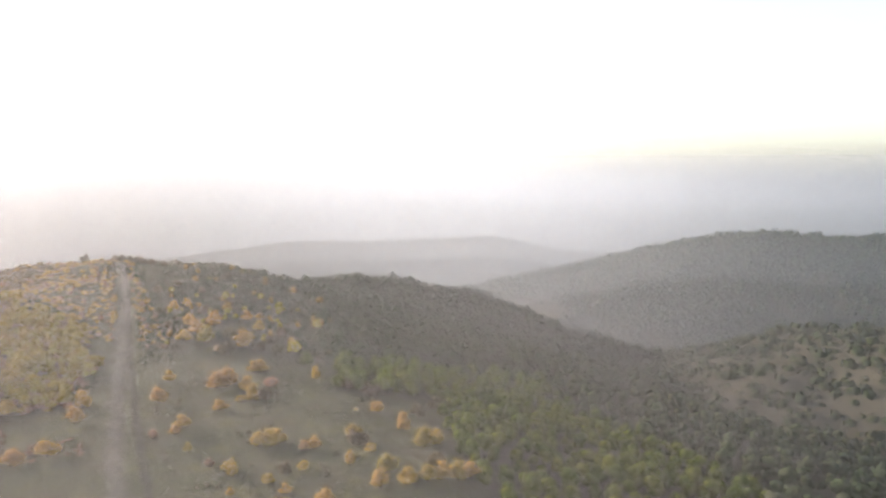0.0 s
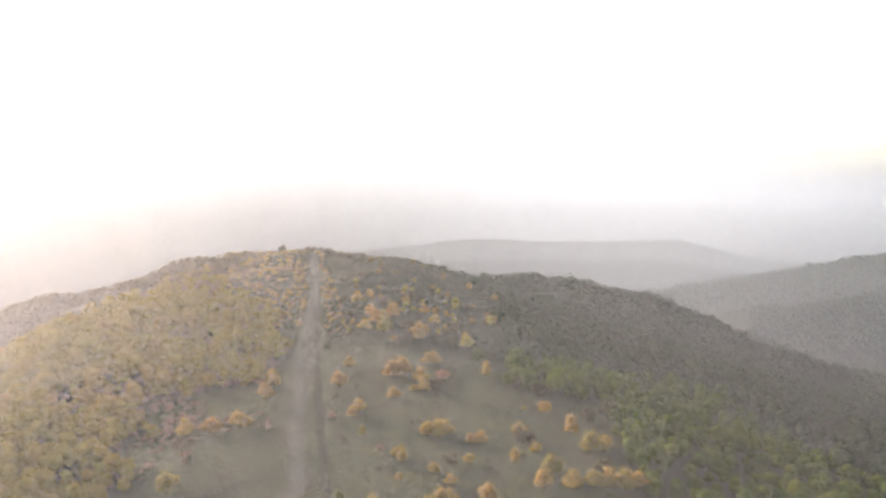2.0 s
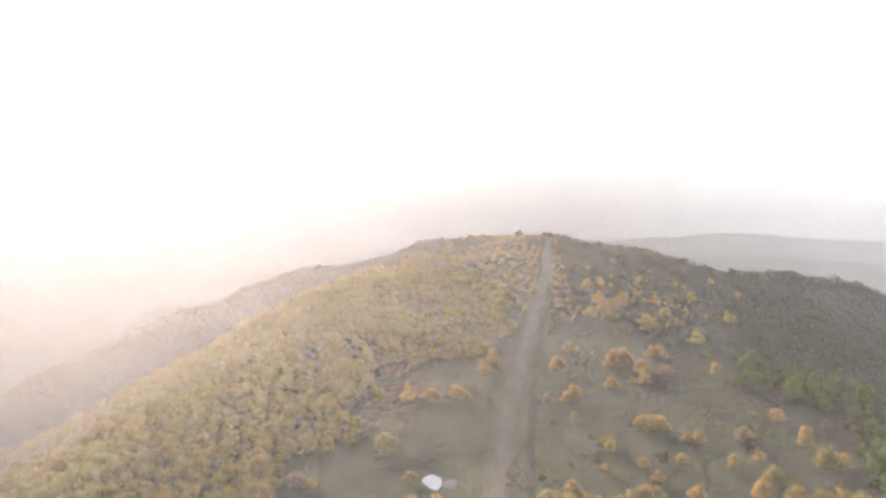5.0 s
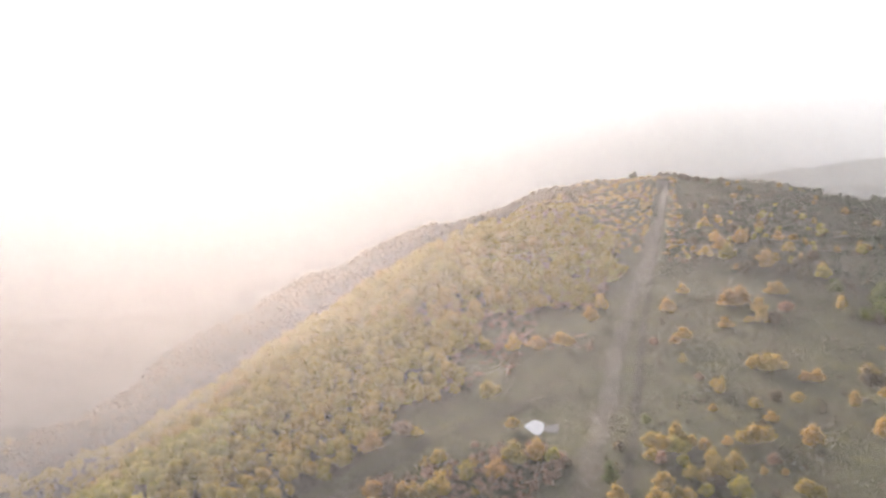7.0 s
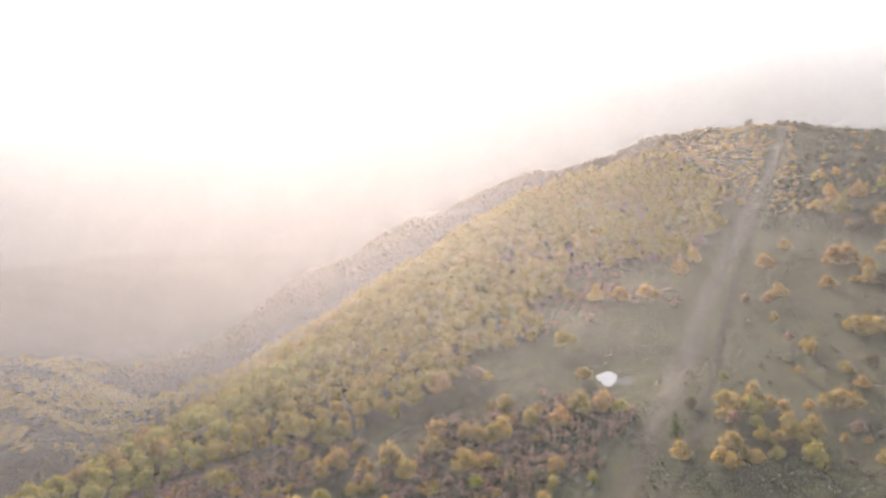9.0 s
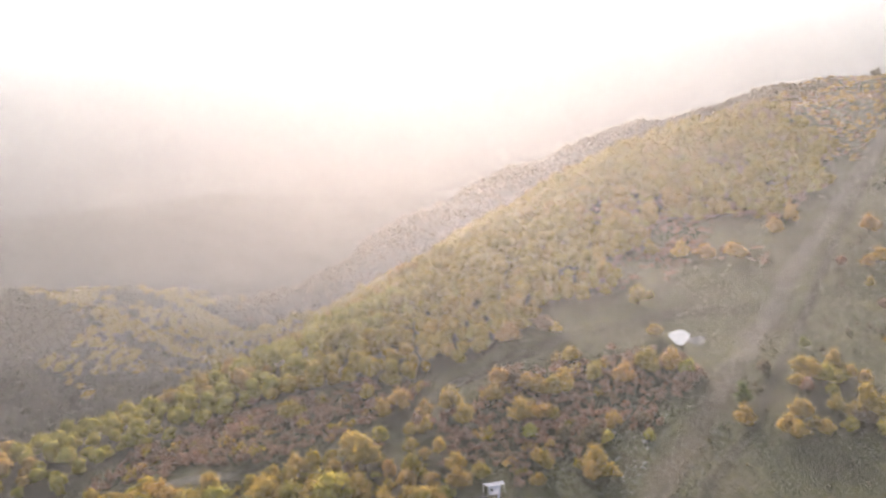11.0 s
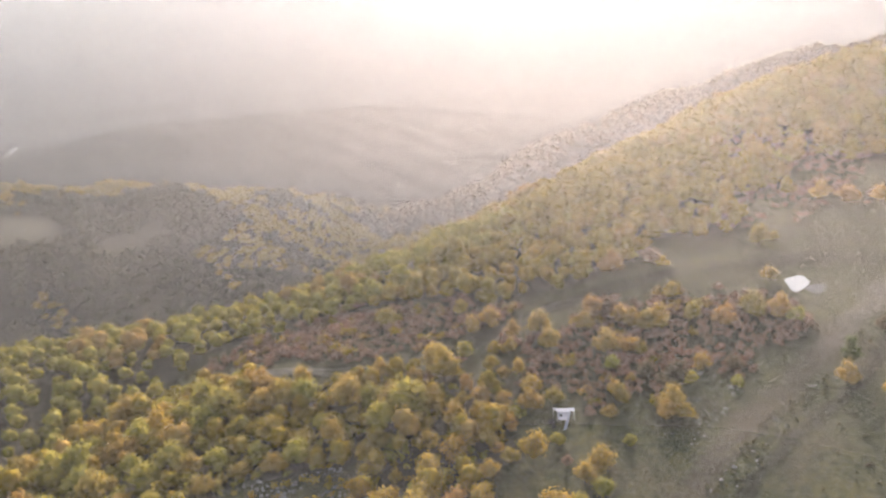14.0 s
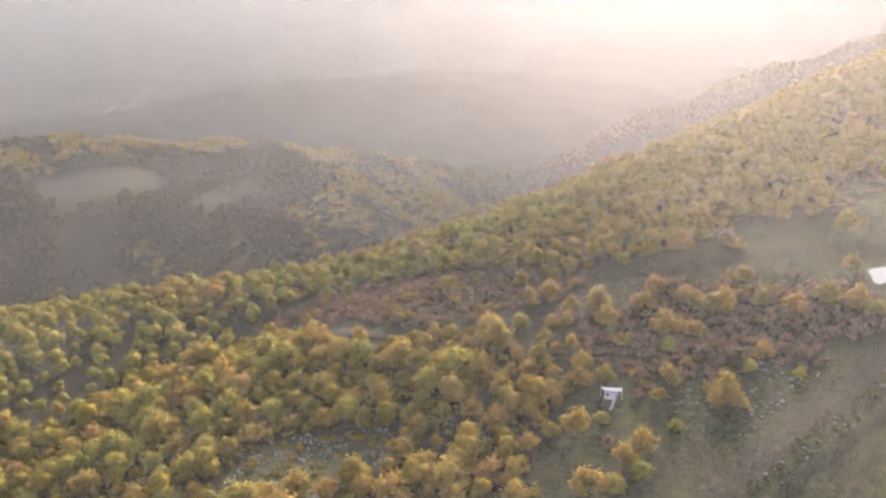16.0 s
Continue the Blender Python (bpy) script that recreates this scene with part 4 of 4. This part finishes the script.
stones("grey loose stones in a rocky clearing", (-58, -36, 28, 57), 2200, 41, lambda x, y: inside(x, y, ROCKY) * (swell(x, y, 8, 48) > 0.0) * 0.7, 0.24)
stones("line of grey stones between the tracks", (-12, 0, 60, 100), 700, 42, lambda x, y: (near_line(x, y, [(-7.2, 66), (-6.4, 84), (-5.4, 97)]) < 1.2) * 0.8, 0.17)
stones("grey stones scattered along the scrub edge", (-22, -12, 76, 98), 500, 43, lambda x, y: 0.5 + 0 * x, 0.17)
stones("grey stones on the open grass", (0, 48, 85, 165), 2200, 44, lambda x, y: (swell(x, y, 15, 57) + 0.5 * swell(x, y, 5, 59) > 0.85) * 0.7, 0.22)


# ---- pond ------------------------------------------------------------------
def blob(name, cx, cy, rx, ry, z, mat, seed, label, category):
    r = np.random.RandomState(seed)
    k = 36
    wob = [1 + 0.13 * math.sin(2 * 6.2832 * i / k + seed) + 0.09 * math.sin(3 * 6.2832 * i / k + 2 * seed) + r.uniform(-0.035, 0.035) for i in range(k)]
    v = [(cx, cy, z)] + [(cx + rx * w * math.cos(6.2832 * i / k), cy + ry * w * math.sin(6.2832 * i / k), z) for i, w in enumerate(wob)]
    me = bpy.data.meshes.new(name)
    me.from_pydata(v, [], [(0, 1 + i, 1 + (i + 1) % k) for i in range(k)])
    me.materials.append(mat)
    return tagged(new(name, me), label, category, kind="structure")


WATER, n, l = material("still_water")
b = n["Principled BSDF"]
b.inputs["Base Color"].default_value = (0.3, 0.3, 0.32, 1)
b.inputs["Roughness"].default_value, b.inputs["IOR"].default_value = 0.08, 1.33
l.new(bump(n, l, noise_tex(n, l, 5.0, 2), 0.02, 0.02), b.inputs["Normal"])
MUD, n, l = material("wet_mud")
b = n["Principled BSDF"]
l.new(ramp(n, l, noise_tex(n, l, 2.0, 5), [(0.35, (0.095, 0.092, 0.095)), (0.65, (0.15, 0.145, 0.15))]), b.inputs["Base Color"])
b.inputs["Roughness"].default_value, b.inputs["Specular IOR Level"].default_value = 0.9, 0.1
pool = [(-0.69, -1.04), (0.14, -2.28), (0.72, -2.73), (1.33, -2.69), (1.55, -1.32), (1.67, 0.71), (1.4, 2.2), (0.65, 2.7), (0.25, 3.32), (-0.56, 3.33), (-1.04, 2.54), (-1.59, 1.51), (-1.79, 0.25)]
me = bpy.data.meshes.new("water")
me.from_pydata([(POND[0] + x, POND[1] + y, POND[2] + 0.1) for x, y in pool], [], [tuple(range(len(pool) - 1, -1, -1))])
me.materials.append(WATER)
tagged(new("water", me), "small pond shining white under the hazy sky", "pond", kind="structure")
blob("mud", POND[0] + 3.7, POND[1] + 0.2, 2.4, 1.7, POND[2] + 0.09, MUD, 5, "grey wet mud beside the small pond", "mud")
RIVER, n, l = material("dull_river_water")
b = n["Principled BSDF"]
l.new(ramp(n, l, noise_tex(n, l, 0.05, 3), [(0.35, (0.3, 0.3, 0.29)), (0.65, (0.42, 0.42, 0.41))]), b.inputs["Base Color"])
b.inputs["Roughness"].default_value, b.inputs["IOR"].default_value = 0.35, 1.33
# rivers on the plain
for name, line, wide in (("water", [(-850, 222), (-862, 244), (-880, 264), (-905, 284)], 7), ("water", [(1900, 1790), (2400, 2080), (2900, 1990), (3500, 2100)], 60)):
    ribbon(name, line, wide, RIVER, "pale river bend on the hazy plain", 4.0, 8)


# ---- camp on the grass -----------------------------------------------------
def part(name, bm, mat, parent, label=""):
    me = bpy.data.meshes.new(name)
    bm.to_mesh(me)
    bm.free()
    me.materials.append(mat)
    ob = new(name, me)
    ob.parent = parent
    if label:
        ob["label"] = label
    return ob


def cloth(corners, sag, n=8, thick=0.02):
    """A sagging sheet between four corners, with thickness and small folds."""
    a, b_, c, d = (Vector(p) for p in corners)
    r = random.Random(4)
    bm = bmesh.new()
    grid = []
    for i in range(n + 1):
        row = []
        for j in range(n + 1):
            u, v = i / n, j / n
            p = a.lerp(b_, u).lerp(d.lerp(c, u), v)
            p.z -= sag * 4 * u * (1 - u) * (0.4 + v * (1 - v) * 2.4) + r.uniform(-0.02, 0.02)
            row.append(bm.verts.new(p))
        grid.append(row)
    for i in range(n):
        for j in range(n):
            bm.faces.new((grid[i][j], grid[i + 1][j], grid[i + 1][j + 1], grid[i][j + 1]))
    bmesh.ops.solidify(bm, geom=bm.faces[:], thickness=thick)
    return bm


def rod(a, b_, r):
    a, b_ = Vector(a), Vector(b_)
    bm = bmesh.new()
    bmesh.ops.create_cone(bm, cap_ends=True, segments=10, radius1=r, radius2=r, depth=(b_ - a).length)
    bm.transform(Matrix.Translation((a + b_) / 2) @ (b_ - a).to_track_quat("Z", "Y").to_matrix().to_4x4())
    return bm


SHEET = soil_material("white_tarpaulin", (0.5, 0.5, 0.58), (0.66, 0.66, 0.73), 1.5)
POLE = soil_material("pale_pole", (0.5, 0.49, 0.46), (0.68, 0.67, 0.64), 3.0)
DARK = soil_material("dark_canvas", (0.03, 0.03, 0.035), (0.09, 0.085, 0.085), 3.0)
shelter = tagged(new("shelter"), "small white tarpaulin shelter on pale poles among oaks", "shelter")
part("roof_sheet", cloth(((-1.5, 0.9, 1.5), (1.5, 1.0, 1.55), (1.55, -0.1, 1.72), (-0.95, -0.2, 1.75)), 0.12), SHEET, shelter)
part("front_sheet", cloth(((-0.85, -0.24, 1.74), (0.8, -0.2, 1.74), (0.74, -0.5, 0.42), (-0.8, -0.52, 0.46)), 0.05), SHEET, shelter)
# Dark sheet for the shadowed inside; no hole is cut in the front.
part("patch", cloth(((-0.62, -0.375, 1.34), (-0.2, -0.365, 1.34), (-0.2, -0.44, 1.0), (-0.6, -0.45, 1.0)), 0.02, 3, 0.03), DARK, shelter, "dark cloth patch standing in for the shadowed opening")
part("flap", cloth(((0.7, -0.22, 1.73), (1.0, -0.2, 1.72), (0.3, -2.2, 0.1), (-0.15, -2.45, 0.06)), 0.12), SHEET, shelter, "loose white flap hanging to the ground")
for q in ((-1.4, 0.82), (1.42, 0.9), (1.48, -0.06), (-0.9, -0.16)):
    part("pole", rod((*q, -0.25), (*q, 1.68), 0.035), POLE, shelter)
shelter.matrix_basis = pose(-27.1, 73.6, float(land(-27.1, 73.6)), 0, 0, 38) @ Matrix.Diagonal((0.85, 0.85, 0.8, 1))


def bundle(x, y, sx, sy, sz, seed, label):
    bm = bmesh.new()
    bmesh.ops.create_icosphere(bm, subdivisions=2, radius=1.0)
    for v in bm.verts:
        k = 1 + 0.25 * noise.noise(v.co * 1.7 + Vector((seed, 0, 0)))
        v.co = Vector((v.co.x * sx * k, v.co.y * sy * k, max(v.co.z, -0.5) * sz * k + sz * 0.45))
    me = bpy.data.meshes.new("bundle")
    bm.to_mesh(me)
    bm.free()
    me.materials.append(DARK)
    ob = tagged(new("bundle", me), label, "bundle", "camp gear beside the shelter")
    ob.matrix_basis = pose(x, y, float(land(x, y)), 0, 0, 40 * seed)


bundle(-28.0, 72.4, 0.5, 0.35, 0.35, 1, "dark canvas bundle on grass beside the shelter")
bundle(-27.3, 71.9, 0.3, 0.25, 0.25, 2, "small dark bag on grass beside the shelter")
